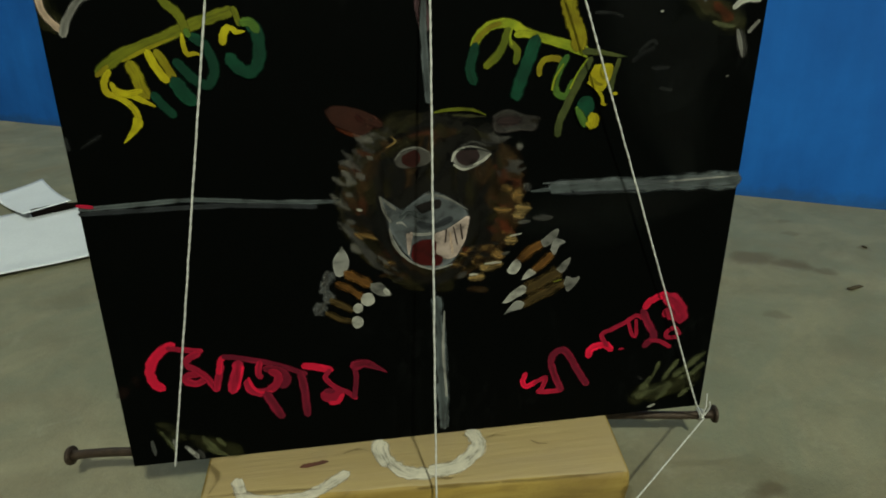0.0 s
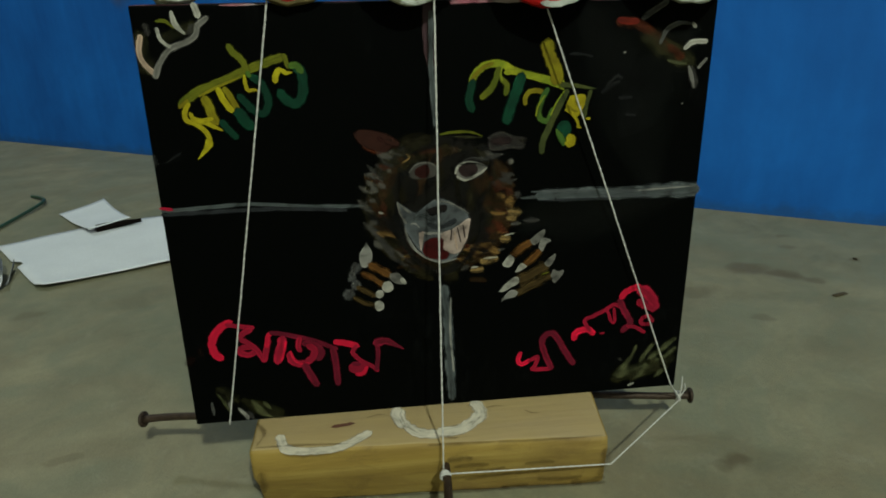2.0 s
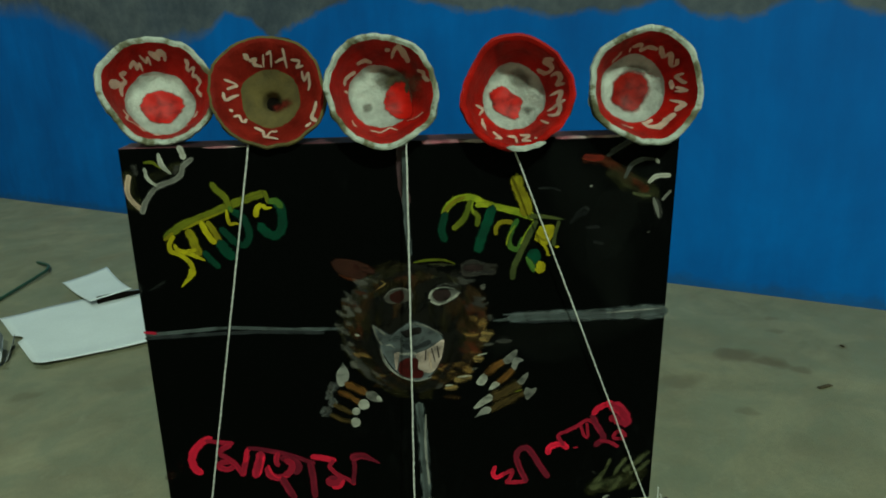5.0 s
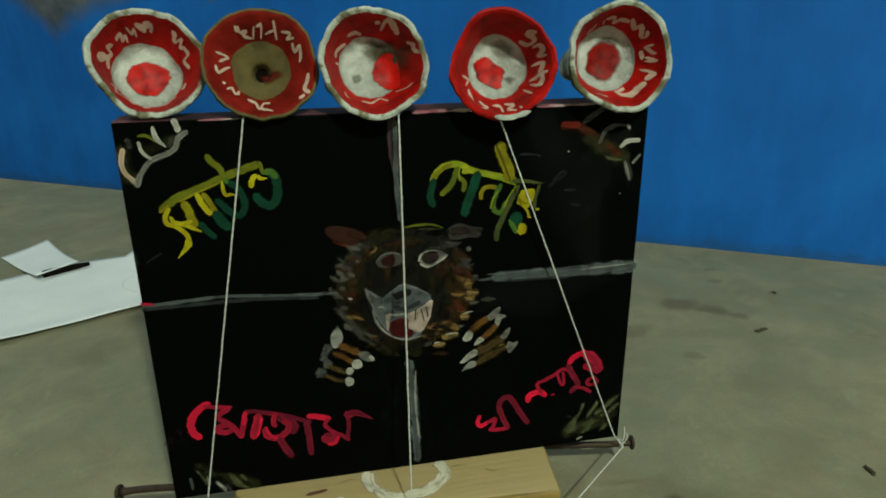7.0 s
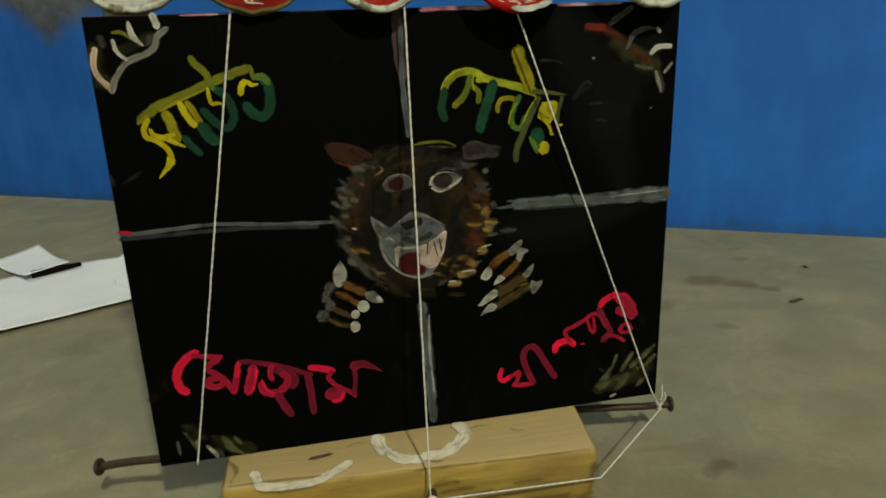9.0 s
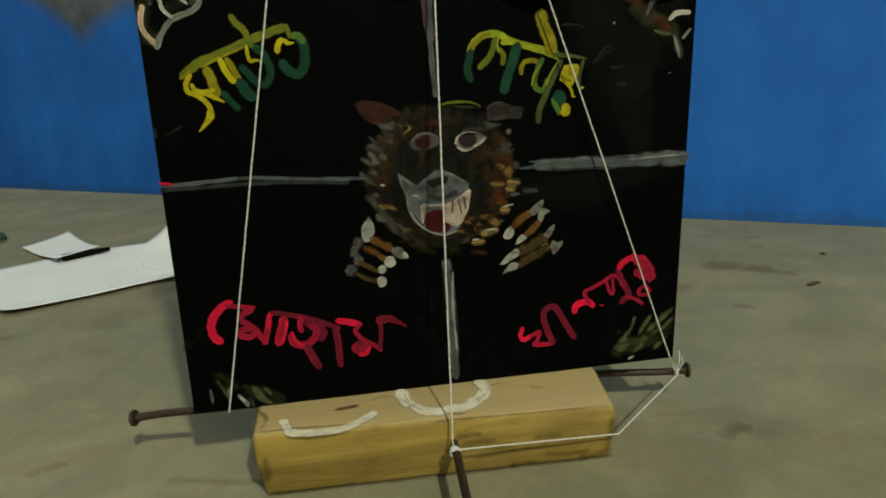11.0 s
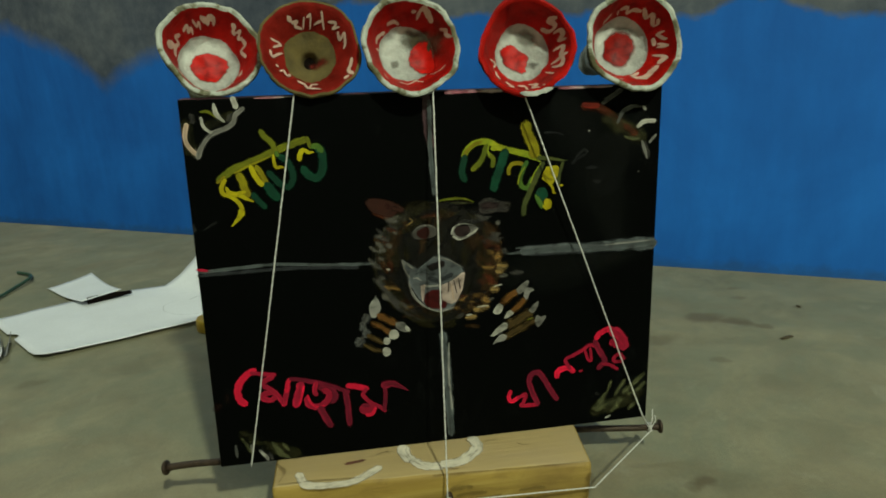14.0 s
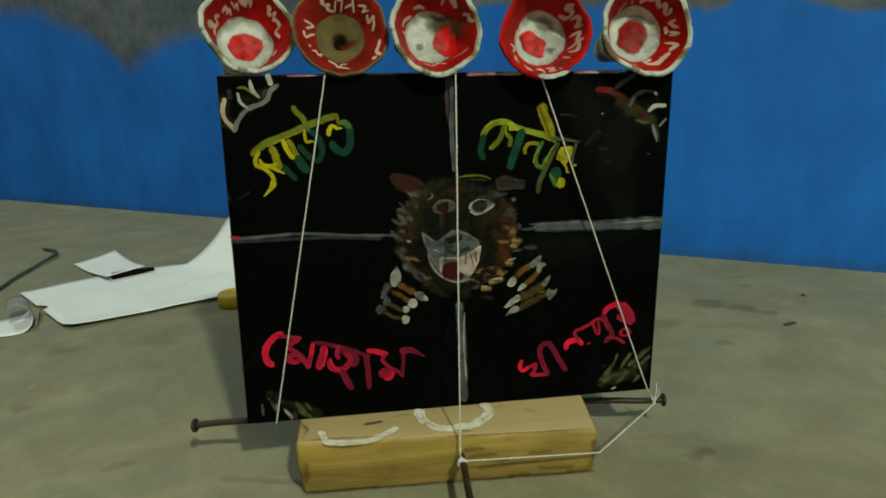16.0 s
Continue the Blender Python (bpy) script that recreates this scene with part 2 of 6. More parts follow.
def enamel_material():
    """Black gloss paint with rubbed, dusty patches."""
    m, t, b = nodes_of("black_enamel")
    cloud = grain(t, 9, 6, 0.65, (1, 1, 1), 0.8)
    scuff = grain(t, 120, 5, 0.75, (1, 1, 0.35), 0.5)
    dust = calc(t, "MULTIPLY", ramp(t, cloud, [(0.52, (0, 0, 0)), (0.72, (1, 1, 1))]), ramp(t, scuff, [(0.5, (0, 0, 0)), (0.8, (1, 1, 1))]))
    col = mix(t, calc(t, "MULTIPLY", dust, 0.5), (0.0010, 0.0013, 0.0011), (0.014, 0.015, 0.015))
    t.links.new(col, b.inputs["Base Color"])
    t.links.new(calc(t, "ADD", 0.42, calc(t, "MULTIPLY", scuff, 0.2)), b.inputs["Roughness"])
    b.inputs["Specular IOR Level"].default_value = 0.025
    relief(t, b, calc(t, "ADD", cloud, calc(t, "MULTIPLY", scuff, 0.3)), 0.12, 0.001)
    return m


def clay_material():
    """Olive clay under a patchy coat of whitewash."""
    m, t, b = nodes_of("whitewashed_clay")
    patch = grain(t, 34, 5, 0.6, (1, 1, 1), 0.6)
    lump = grain(t, 90, 4, 0.6)
    fine = grain(t, 700, 3, 0.6)
    col = ramp(t, patch, [(0.40, (0.080, 0.074, 0.032)), (0.46, (0.17, 0.165, 0.105)), (0.51, (0.40, 0.42, 0.37)), (0.72, (0.55, 0.565, 0.51))])
    col = mix(t, ramp(t, lump, [(0.5, (0, 0, 0)), (0.75, (0.5, 0.5, 0.5))]), col, (0.16, 0.155, 0.125))
    t.links.new(col, b.inputs["Base Color"])
    b.inputs["Roughness"].default_value = 0.85
    relief(t, b, calc(t, "ADD", calc(t, "MULTIPLY", patch, 1.5), calc(t, "ADD", lump, calc(t, "MULTIPLY", fine, 0.3))), 1.0, 0.0027)
    return m


M_FLOOR, M_WALL, M_BOARD = floor_material(), wall_material(), enamel_material()
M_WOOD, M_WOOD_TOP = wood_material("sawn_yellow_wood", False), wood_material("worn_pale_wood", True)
M_PLASTER = surface("cement_plaster", (0.13, 0.13, 0.125), 0.85, 6, 0.3, 160, 0.3, 0.003)
M_EDGE = surface("dark_painted_edge", (0.115, 0.038, 0.048), 0.5, 16, 0.95, 400, 0.3)
M_RAW = surface("brown_hardboard", (0.10, 0.035, 0.02), 0.75, 60, 0.4)
M_IRON = surface("rusty_iron", (0.055, 0.036, 0.024), 0.55, 180, 0.5, 1200, 0.6, 0.0006, (1, 1, 1), 0.55)
M_THREAD = surface("white_cotton_thread", (0.60, 0.585, 0.55), 0.9, 300, 0.15, 2500, 0.5, 0.0004)
M_PAPER = surface("white_drawing_paper", (0.78, 0.80, 0.83), 0.75, 12, 0.06, 300, 0.08, 0.0004)
M_GREY_PAPER = surface("grey_paper", (0.24, 0.24, 0.23), 0.8, 30, 0.2)
M_WIRE = surface("green_plastic_wire", (0.030, 0.075, 0.042), 0.4, 60, 0.25)
M_YELLOW_CAP = surface("yellow_plastic", (0.62, 0.40, 0.02), 0.35, 60, 0.12)
M_LITTER = surface("dry_leaf_litter", (0.055, 0.038, 0.015), 0.8, 200, 0.4)
M_CLAY = clay_material()
M_OLIVE_CLAY = surface("olive_raw_clay", (0.095, 0.070, 0.018), 0.85, 80, 0.4, 420, 0.4, 0.0015)
M_WASH = surface("chalky_whitewash", (0.37, 0.385, 0.35), 0.8, 46, 0.55, 260, 0.7, 0.002)
M_RED = surface("red_poster_paint", (0.350, 0.0065, 0.004), 0.5, 55, 0.5, 420, 0.5, 0.0012, spec=0.1)
M_DULL_RED = surface("dull_red_poster_paint", (0.185, 0.010, 0.006), 0.55, 45, 0.5, 420, 0.5, 0.0012, spec=0.12)
M_MARK = surface("cream_lettering_paint", (0.58, 0.42, 0.34), 0.55, 140, 0.2, 600, 0.3)
# near-black colour for the shade in a cup's hole and below the folded paper
M_SHADE = surface("shade_black", (0.006, 0.004, 0.003), 0.9, 90, 0.3, spec=0.05)

OLIVE, YELLOW, MUSTARD, GREEN, LIME, LEAF, DARKOLIVE = (brush(n, c, 0.9, 0.5, 0.30, 0.14, other=o, pooled=False) for n, c, o in (
    ("olive_paint", (0.105, 0.110, 0.005), (0.060, 0.078, 0.005)), ("yellow_paint", (0.36, 0.31, 0.004), (0.24, 0.19, 0.003)), ("mustard_paint", (0.19, 0.165, 0.004), (0.14, 0.105, 0.003)),
    ("green_paint", (0.0025, 0.038, 0.018), (0.0018, 0.022, 0.012)), ("lime_paint", (0.27, 0.285, 0.010), (0.13, 0.175, 0.008)), ("leaf_paint", (0.06, 0.115, 0.014), (0.025, 0.075, 0.016)),
    ("dark_olive_paint", (0.055, 0.062, 0.014), (0.030, 0.040, 0.012))))
PINK, CRIMSON, DARKRED, RUST, PLUM = (brush(n, c, 0.9, 0.5, 0.30, 0.14, other=o) for n, c, o in (
    ("pink_red_paint", (0.78, 0.008, 0.046), (0.42, 0.006, 0.028)), ("crimson_paint", (0.35, 0.007, 0.030), (0.19, 0.005, 0.020)), ("dark_crimson_paint", (0.175, 0.006, 0.022), (0.085, 0.004, 0.014)),
    ("rust_paint", (0.14, 0.010, 0.003), (0.05, 0.005, 0.003)), ("plum_paint", (0.060, 0.030, 0.034), (0.035, 0.02, 0.025))))
CHALK, GREY, GREYLT, PALE, SLATE, SLATEDARK, FADED, GREYBLUE = (brush(n, c, 0.6, 0.5, 0.5, 0.6) for n, c in (
    ("chalk_paint", (0.36, 0.345, 0.30)), ("grey_paint", (0.15, 0.143, 0.128)), ("light_grey_paint", (0.24, 0.232, 0.21)), ("pale_pink_paint", (0.42, 0.30, 0.22)),
    ("slate_paint", (0.066, 0.076, 0.078)), ("dark_slate_paint", (0.020, 0.022, 0.025)), ("faded_grey_paint", (0.062, 0.062, 0.058)), ("blue_grey_paint", (0.080, 0.088, 0.093))))
BRONZE, BRONZEDK, FADEDOLIVE = (brush(n, c, 0.6, 0.5, 0.8, 0.8) for n, c in (
    ("bronze_paint", (0.105, 0.045, 0.009)), ("dark_bronze_paint", (0.052, 0.032, 0.009)),
    ("faded_olive_paint", (0.028, 0.026, 0.009))))
SCUFF, STAIN = brush("scuffed_enamel", (0.020, 0.021, 0.021), 0.5, 0.5, 1.0, 1.0, 0.7), brush("red_brown_smear", (0.012, 0.004, 0.0025), 0.5, 0.5, 1.0, 0.8, 0.6)
SMOKEGREY = brush("smoky_grey_paint", (0.075, 0.076, 0.074), 0.5, 0.5, 0.8, 0.9, 0.85)
THINOLIVE, THINRUST, THINGREY, THINMOSS, FURDARK, FUROLIVE, FURBROWN, FURRUST, FURASH, FUROCHRE, FURGOLD = (brush(n, c, 0.5, 0.5, 1.0, 0.75, m) for n, c, m in (
    ("thin_olive_paint", (0.030, 0.029, 0.010), 0.65), ("thin_rust_paint", (0.085, 0.018, 0.005), 0.75), ("thin_grey_paint", (0.055, 0.052, 0.047), 0.7), ("thin_moss_paint", (0.090, 0.095, 0.042), 0.8),
    ("black_brown_fur", (0.004, 0.0035, 0.003), 0.85), ("olive_brown_fur", (0.020, 0.016, 0.004), 0.6), ("brown_fur", (0.040, 0.020, 0.006), 0.65), ("rust_fur", (0.062, 0.017, 0.006), 0.7),
    ("ash_fur", (0.130, 0.122, 0.104), 0.62), ("ochre_fur", (0.20, 0.112, 0.032), 0.8), ("gold_fur", (0.27, 0.175, 0.062), 0.85)))
DARKBLOB = brush("dark_red_blob_paint", (0.20, 0.006, 0.003), 0.8, 0.5, 0.3, 0.2, pooled=False)
BLOB = brush("red_blob_paint", (0.40, 0.006, 0.003), 0.8, 0.5, 0.18, 0.10, pooled=False)
SHADE_CLAY, GREY_PATCH, SMUDGE_RED = (brush(n, c, 0.6, 0.85, 0.9, 0.5, m, pooled=False) for n, c, m in (
    ("clay_shade_smudge", (0.060, 0.052, 0.030), 0.95), ("grey_patch", (0.17, 0.165, 0.14), 0.7), ("dull_red_smudge", (0.11, 0.010, 0.005), 0.8)))
# lighter enamel: gloss reflection put into the colour, together with some dust
SHEEN_DUST = brush("dusty_sheen_enamel", (0.0046, 0.0055, 0.0048), 0.7, 0.5, 1.0, 0.3, 0.45)
EDGEPINK = brush("worn_pink_edge_paint", (0.40, 0.13, 0.17), 0.5, 0.5, 0.8, 0.9, 0.95, (0.45, 0.38, 0.37))
PENCILGREY = brush("pencil_lead", (0.42, 0.43, 0.44), 0.8, 0.8, 1.0, 0.6, 0.28, pooled=False)
WOODSTAIN = brush("brown_wood_stain", (0.085, 0.046, 0.014), 0.6, 0.6, 1.0, 1.0, 0.36)
WOODCHALK = brush("chalk_on_wood", (0.62, 0.57, 0.46), 0.85, 0.6, 0.40, 0.45, 0.84, pooled=False)
EARL, EARR, EYE, EYERED, EYEDARK, NOSE, TOOTH, TONGUE, UMBER = (brush(n, c, 0.6, 0.5, 0.7, 0.8) for n, c in (
    ("red_brown_paint", (0.030, 0.0085, 0.005)), ("grey_brown_paint", (0.026, 0.022, 0.020)), ("smoke_paint", (0.055, 0.050, 0.044)), ("oxblood_paint", (0.022, 0.003, 0.002)),
    ("plum_black_paint", (0.022, 0.012, 0.012)), ("soot_paint", (0.010, 0.007, 0.007)), ("rose_white_paint", (0.40, 0.31, 0.265)), ("deep_red_paint", (0.046, 0.002, 0.002)),
    ("umber_paint", (0.0042, 0.0034, 0.0022))))


# ---- builders ----
def part(name, bm, material, parent, label="", smooth=True):
    """Links a bmesh as one mesh object under a thing or part (or at top level, where parent is None)."""
    data = bpy.data.meshes.new(name)
    for f in bm.faces:
        f.smooth = smooth
    bm.to_mesh(data)
    bm.free()
    for m in (material if isinstance(material, (list, tuple)) else [material]):
        data.materials.append(m)
    ob = new(name, data)
    ob.parent = parent
    if label:
        tagged(ob, label)
    return ob


def empty(name, m=None):
    ob = new(name)
    ob.empty_display_size = 0.02
    if m is not None:
        ob.matrix_world = m
    return ob


def box(bm, lo, hi, bevel=0.0, segments=2):
    vs = [bm.verts.new((x, y, z)) for z in (lo[2], hi[2]) for x, y in ((lo[0], lo[1]), (hi[0], lo[1]), (hi[0], hi[1]), (lo[0], hi[1]))]
    fs = [bm.faces.new([vs[i] for i in q]) for q in ((3, 2, 1, 0), (4, 5, 6, 7), (0, 1, 5, 4), (1, 2, 6, 5), (2, 3, 7, 6), (3, 0, 4, 7))]
    if bevel:
        es = list({e for f in fs for e in f.edges})
        bmesh.ops.bevel(bm, geom=es, offset=bevel, segments=segments, profile=0.6, affect="EDGES")
    return bm


def glide(points, steps=6):
    """A smooth curve through the points (Catmull-Rom)."""
    p = [Vector(q) for q in points]
    if len(p) < 3:
        return [p[0].lerp(p[-1], i / steps) for i in range(steps + 1)]
    p = [2 * p[0] - p[1], *p, 2 * p[-1] - p[-2]]
    out = []
    for a, b, c, d in zip(p, p[1:], p[2:], p[3:]):
        for i in range(steps):
            u = i / steps
            out.append(0.5 * (2 * b + (c - a) * u + (2 * a - 5 * b + 4 * c - d) * u * u + (3 * b - 3 * c + d - a) * u ** 3))
    return out + [p[-2]]


def tube(bm, points, radius, sides=10, caps=True):
    """A round bar along the points; radius may be one number or one for each point."""
    pts = [Vector(p) for p in points]
    rad = radius if isinstance(radius, (list, tuple)) else [radius] * len(pts)
    rings, up = [], Vector((0.13, 0.31, 0.94))
    for i, p in enumerate(pts):
        d = (pts[min(i + 1, len(pts) - 1)] - pts[max(i - 1, 0)]).normalized()
        a = d.cross(up)
        a = a.normalized() if a.length > 1e-4 else d.orthogonal().normalized()
        b = d.cross(a).normalized()
        rings.append([bm.verts.new(p + rad[i] * (math.cos(k * math.tau / sides) * a + math.sin(k * math.tau / sides) * b)) for k in range(sides)])
    for r, s in zip(rings, rings[1:]):
        for k in range(sides):
            bm.faces.new((r[k], r[(k + 1) % sides], s[(k + 1) % sides], s[k]))
    if caps:
        bm.faces.new(rings[0][::-1])
        bm.faces.new(rings[-1])
    return bm


def dab(bm, points, width, lift, place, taper=0.55, wobble=0.10, unit=1.0, point=False):
    """A flat brush stroke with round, slightly ragged edges. place(u, v, h) sets a point of the painted face into space.
    Each vertex keeps where it lies in the stroke: along it in metres, across it from -1 to 1, and 0 at its edge to 1 in its middle."""
    lay = bm.verts.layers.float_vector.get("brush") or bm.verts.layers.float_vector.new("brush")
    path = glide([(u, v, 0) for u, v in points], 7)
    n = len(path)
    left, right, far = [], [], [0.0]
    seed = random.random() * 50
    for i, p in enumerate(path):
        d = (path[min(i + 1, n - 1)] - path[max(i - 1, 0)])
        d = d.normalized() if d.length > 1e-6 else Vector((1, 0, 0))
        side = Vector((-d.y, d.x, 0))
        ends = min(i, n - 1 - i)
        w = width / 2 * (1 if ends > 1 else (taper + (1 - taper) * ends / 2))
        if point == "both":
            w = width / 2 * (0.22 + 0.78 * math.sin(math.pi * (0.14 + 0.84 * i / (n - 1))))
        elif point:
            w = width / 2 * (1 - 0.9 * (i / (n - 1)) ** 1.4)
        w1 = w * (1 + wobble * noise.noise((seed, i * 0.45, 0)))
        w2 = w * (1 + wobble * noise.noise((seed + 9, i * 0.45, 0)))
        left.append(p + side * w1)
        right.append(p - side * w2)
        if i:
            far.append(far[-1] + (p - path[i - 1]).length * unit)
    d0, d1 = (path[0] - path[1]).normalized(), (path[-1] - path[-2]).normalized()

    def vert(p, h, along, across, full):
        v = bm.verts.new(place(p.x, p.y, h))
        v[lay] = (along + seed, across, full)
        return v
    lf = [vert(p, 0.0, a, 1.0, 0.0) for p, a in zip(left, far)]
    rt = [vert(p, 0.0, a, -1.0, 0.0) for p, a in zip(right, far)]
    mid = [vert(p, lift, a, 0.0, 1.0) for p, a in zip(path, far)]
    tip0 = vert(path[0] + d0 * width * 0.30, 0.0, -width * 0.2 * unit, 0.0, 0.0)
    tip1 = vert(path[-1] + d1 * width * (0.05 if point else 0.30), 0.0, far[-1] + width * 0.2 * unit, 0.0, 0.0)
    for i in range(n - 1):
        bm.faces.new((lf[i], mid[i], mid[i + 1], lf[i + 1]))
        bm.faces.new((mid[i], rt[i], rt[i + 1], mid[i + 1]))
    bm.faces.new((lf[-1], mid[-1], tip1))
    bm.faces.new((mid[-1], rt[-1], tip1))
    bm.faces.new((mid[0], lf[0], tip0))
    bm.faces.new((rt[0], mid[0], tip0))


def daub(bm, outline, lift, place, unit=1.0):
    """A filled patch of paint, a little thicker in the middle."""
    lay = bm.verts.layers.float_vector.get("brush") or bm.verts.layers.float_vector.new("brush")
    c = sum((Vector((*p, 0)) for p in outline), Vector()) / len(outline)
    rows, seed = [], random.random() * 50
    for k, full, h in ((1.0, 0.0, 0.3), (0.86, 0.75, 0.7), (0.5, 1.0, 0.9)):
        row = []
        for u, v in outline:
            q = c + (Vector((u, v, 0)) - c) * k
            vt = bm.verts.new(place(q.x, q.y, lift * h))
            vt[lay] = (q.x * unit + seed, q.y * unit * 45, full)
            row.append(vt)
        rows.append(row)
    mid = bm.verts.new(place(c.x, c.y, lift))
    mid[lay] = (c.x * unit + seed, c.y * unit * 45, 1.0)
    n = len(outline)
    for p, q in zip(rows, rows[1:]):
        for i in range(n):
            bm.faces.new((p[i], p[(i + 1) % n], q[(i + 1) % n], q[i]))
    for i in range(n):
        bm.faces.new((rows[-1][i], rows[-1][(i + 1) % n], mid))


def ring_of(u, v, rx, ry, count=28, wobble=0.08):
    seed = random.random() * 50
    out = []
    for i in range(count):
        a = i * math.tau / count
        k = 1 + wobble * noise.noise((seed + 1.5 * math.cos(a), 1.5 * math.sin(a), seed))
        out.append((u + rx * k * math.cos(a), v + ry * k * math.sin(a)))
    return out


def painted(name, strokes, parent, place, label="", base=0.00012, step=0.00006, piece="brush_stroke"):
    """One painted motif: its first stroke is the part, the later ones lie over it as pieces of their own."""
    first, done = None, 0

    def lay_down(material, draw):
        nonlocal first, done
        done += 1
        lift = base + step * done
        bm = bmesh.new()
        draw(bm, lambda u, v, d: place(u / 1000, v / 1000, lift + d))
        bmesh.ops.recalc_face_normals(bm, faces=bm.faces)
        ob = part(name if first is None else piece, bm, material, first or parent, label if first is None else "")
        first = first or ob

    for kind, material, w, h, *pts in strokes:
        if kind in "spt":
            lay_down(material, lambda bm, at: dab(bm, pts, w * 1.04, 0.00005, at, 0.84, 0.22, 0.001, {"s": False, "p": True, "t": "both"}[kind]))
        elif kind == "h":
            # a dry brush that leaves separate hairs of paint
            for k in range(12):
                du, dv = random.uniform(-1.0, 1.0) * w, random.uniform(-0.9, 0.9) * w
                hair = [(u + du + random.uniform(-2.2, 2.2), v + dv + random.uniform(-2.2, 2.2)) for u, v in pts]
                wide = w * random.uniform(0.3, 0.65)
                lay_down(material, lambda bm, at: dab(bm, hair, wide, 0.00006, at, 0.3, 0.5, 0.001, k % 2 == 0))
        elif kind == "e":
            lay_down(material, lambda bm, at: daub(bm, ring_of(*pts[0], w * 1.05, h * 1.05), step * 0.8, at, 0.001))
        else:
            ring = [tuple(p.xy) for p in glide([(*p, 0) for p in (*pts, pts[0])], 4)][:-1]
            lay_down(material, lambda bm, at: daub(bm, ring, step * 0.8, at, 0.001))
    return first


# ---- the room ----
WALL_AT = pose(0.05, 0.922, 0, 0, 0, -34.5)


def slab(name, lo, hi, m, material, label, category):
    bm = box(bmesh.new(), lo, hi)
    bmesh.ops.recalc_face_normals(bm, faces=bm.faces)
    ob = part(name, bm, material, None, label, False)
    ob.matrix_world = m
    return tagged(ob, label, category, kind="structure")


floor = slab("floor", (-4.6, -5.6, -0.12), (4.6, 4.2, 0.0), Matrix(), M_FLOOR, "worn grey cement floor with damp marks", "floor")
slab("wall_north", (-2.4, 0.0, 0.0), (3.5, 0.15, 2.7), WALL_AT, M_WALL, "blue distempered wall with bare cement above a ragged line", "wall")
slab("wall_south", (-2.4, -3.85, 0.0), (3.5, -3.7, 2.7), WALL_AT, M_PLASTER, "plain grey cement wall", "wall")
slab("wall_west", (-2.55, -3.7, 0.0), (-2.4, 0.0, 2.7), WALL_AT, M_PLASTER, "plain grey cement wall", "wall")
slab("wall_east", (3.5, -3.7, 0.0), (3.65, 0.0, 2.7), WALL_AT, M_PLASTER, "plain grey cement wall", "wall")
slab("ceiling", (-2.55, -3.85, 2.7), (3.65, 0.15, 2.85), WALL_AT, M_PLASTER, "plain cement ceiling", "ceiling")

# ---- the painted sign board ----
BOARD_W, BOARD_H, BOARD_T = 0.364, 0.290, 0.026
BOARD_AT = pose(-0.0955, 0.0, 0.0645, 0, 1.73, 0)
board = tagged(empty("sign_board", BOARD_AT), "black painted hardboard sign with hand-brushed lettering, standing on a wood block", "sign board")


def on_board(u, v, d):
    return Vector((u, -d, v))


def build_board():
    bm = box(bmesh.new(), (0, 0, 0), (BOARD_W, BOARD_T, BOARD_H), 0.0012, 2)
    # sawn a little wider at its foot
    for v in bm.verts:
        v.co.x += (1 - v.co.z / BOARD_H) * (0.0016 if v.co.x > BOARD_W / 2 else -0.0010)
    bmesh.ops.recalc_face_normals(bm, faces=bm.faces)
    for f in bm.faces:
        f.material_index = 1 if f.normal.z > 0.6 else 2 if abs(f.normal.x) > 0.6 else 0
    part("panel", bm, [M_BOARD, M_EDGE, M_RAW], board, "black enamelled panel with a pink top edge", False)


build_board()
LEFT_BAR = [
    ("s", OLIVE, 6.0, 0, (21.5, 231.3), (25.4, 234.4), (33.3, 239.6), (45.2, 244.0), (59.0, 249.4), (72.8, 254.8), (83.7, 258.1), (85.7, 259.2)),
    ("s", MUSTARD, 2.8, 0, (20.6, 230.2), (23.5, 232.3), (26.4, 234.4)),
    ("t", MUSTARD, 2.2, 0, (33.4, 236.6), (45.2, 242.0), (59.1, 247.4)),
    ("s", OLIVE, 4.8, 0, (54.5, 266.3), (56.6, 262.3), (60.7, 258.5), (62.8, 254.5), (64.0, 249.5)),
    ("s", OLIVE, 3.2, 0, (86.7, 260.2), (87.8, 256.3), (88.9, 252.3)),
]
LEFT_BODY = [
    ("s", MUSTARD, 6.7, 0, (36.4, 235.7), (38.6, 229.8), (39.8, 223.8), (41.9, 219.9)),
    ("s", YELLOW, 3.6, 0, (26.5, 232.4), (23.6, 227.3), (23.8, 222.3), (27.9, 220.4), (31.9, 217.6), (35.1, 213.7), (36.2, 209.7), (35.3, 206.7)),
    ("p", YELLOW, 5.7, 0, (36.2, 208.7), (33.4, 203.6), (27.6, 197.4)),
    ("t", YELLOW, 4.1, 0, (26.7, 226.4), (28.8, 222.5), (34.9, 220.7), (39.9, 217.8), (45.0, 215.0)),
    ("s", YELLOW, 3.2, 0, (27.8, 223.4), (32.8, 221.6), (39.8, 222.8)),
    ("s", MUSTARD, 4.4, 0, (49.2, 241.1), (52.4, 235.2), (55.6, 228.3)),
    ("s", YELLOW, 4.4, 0, (45.2, 241.0), (47.4, 235.0), (50.6, 229.1), (52.7, 227.2)),
]
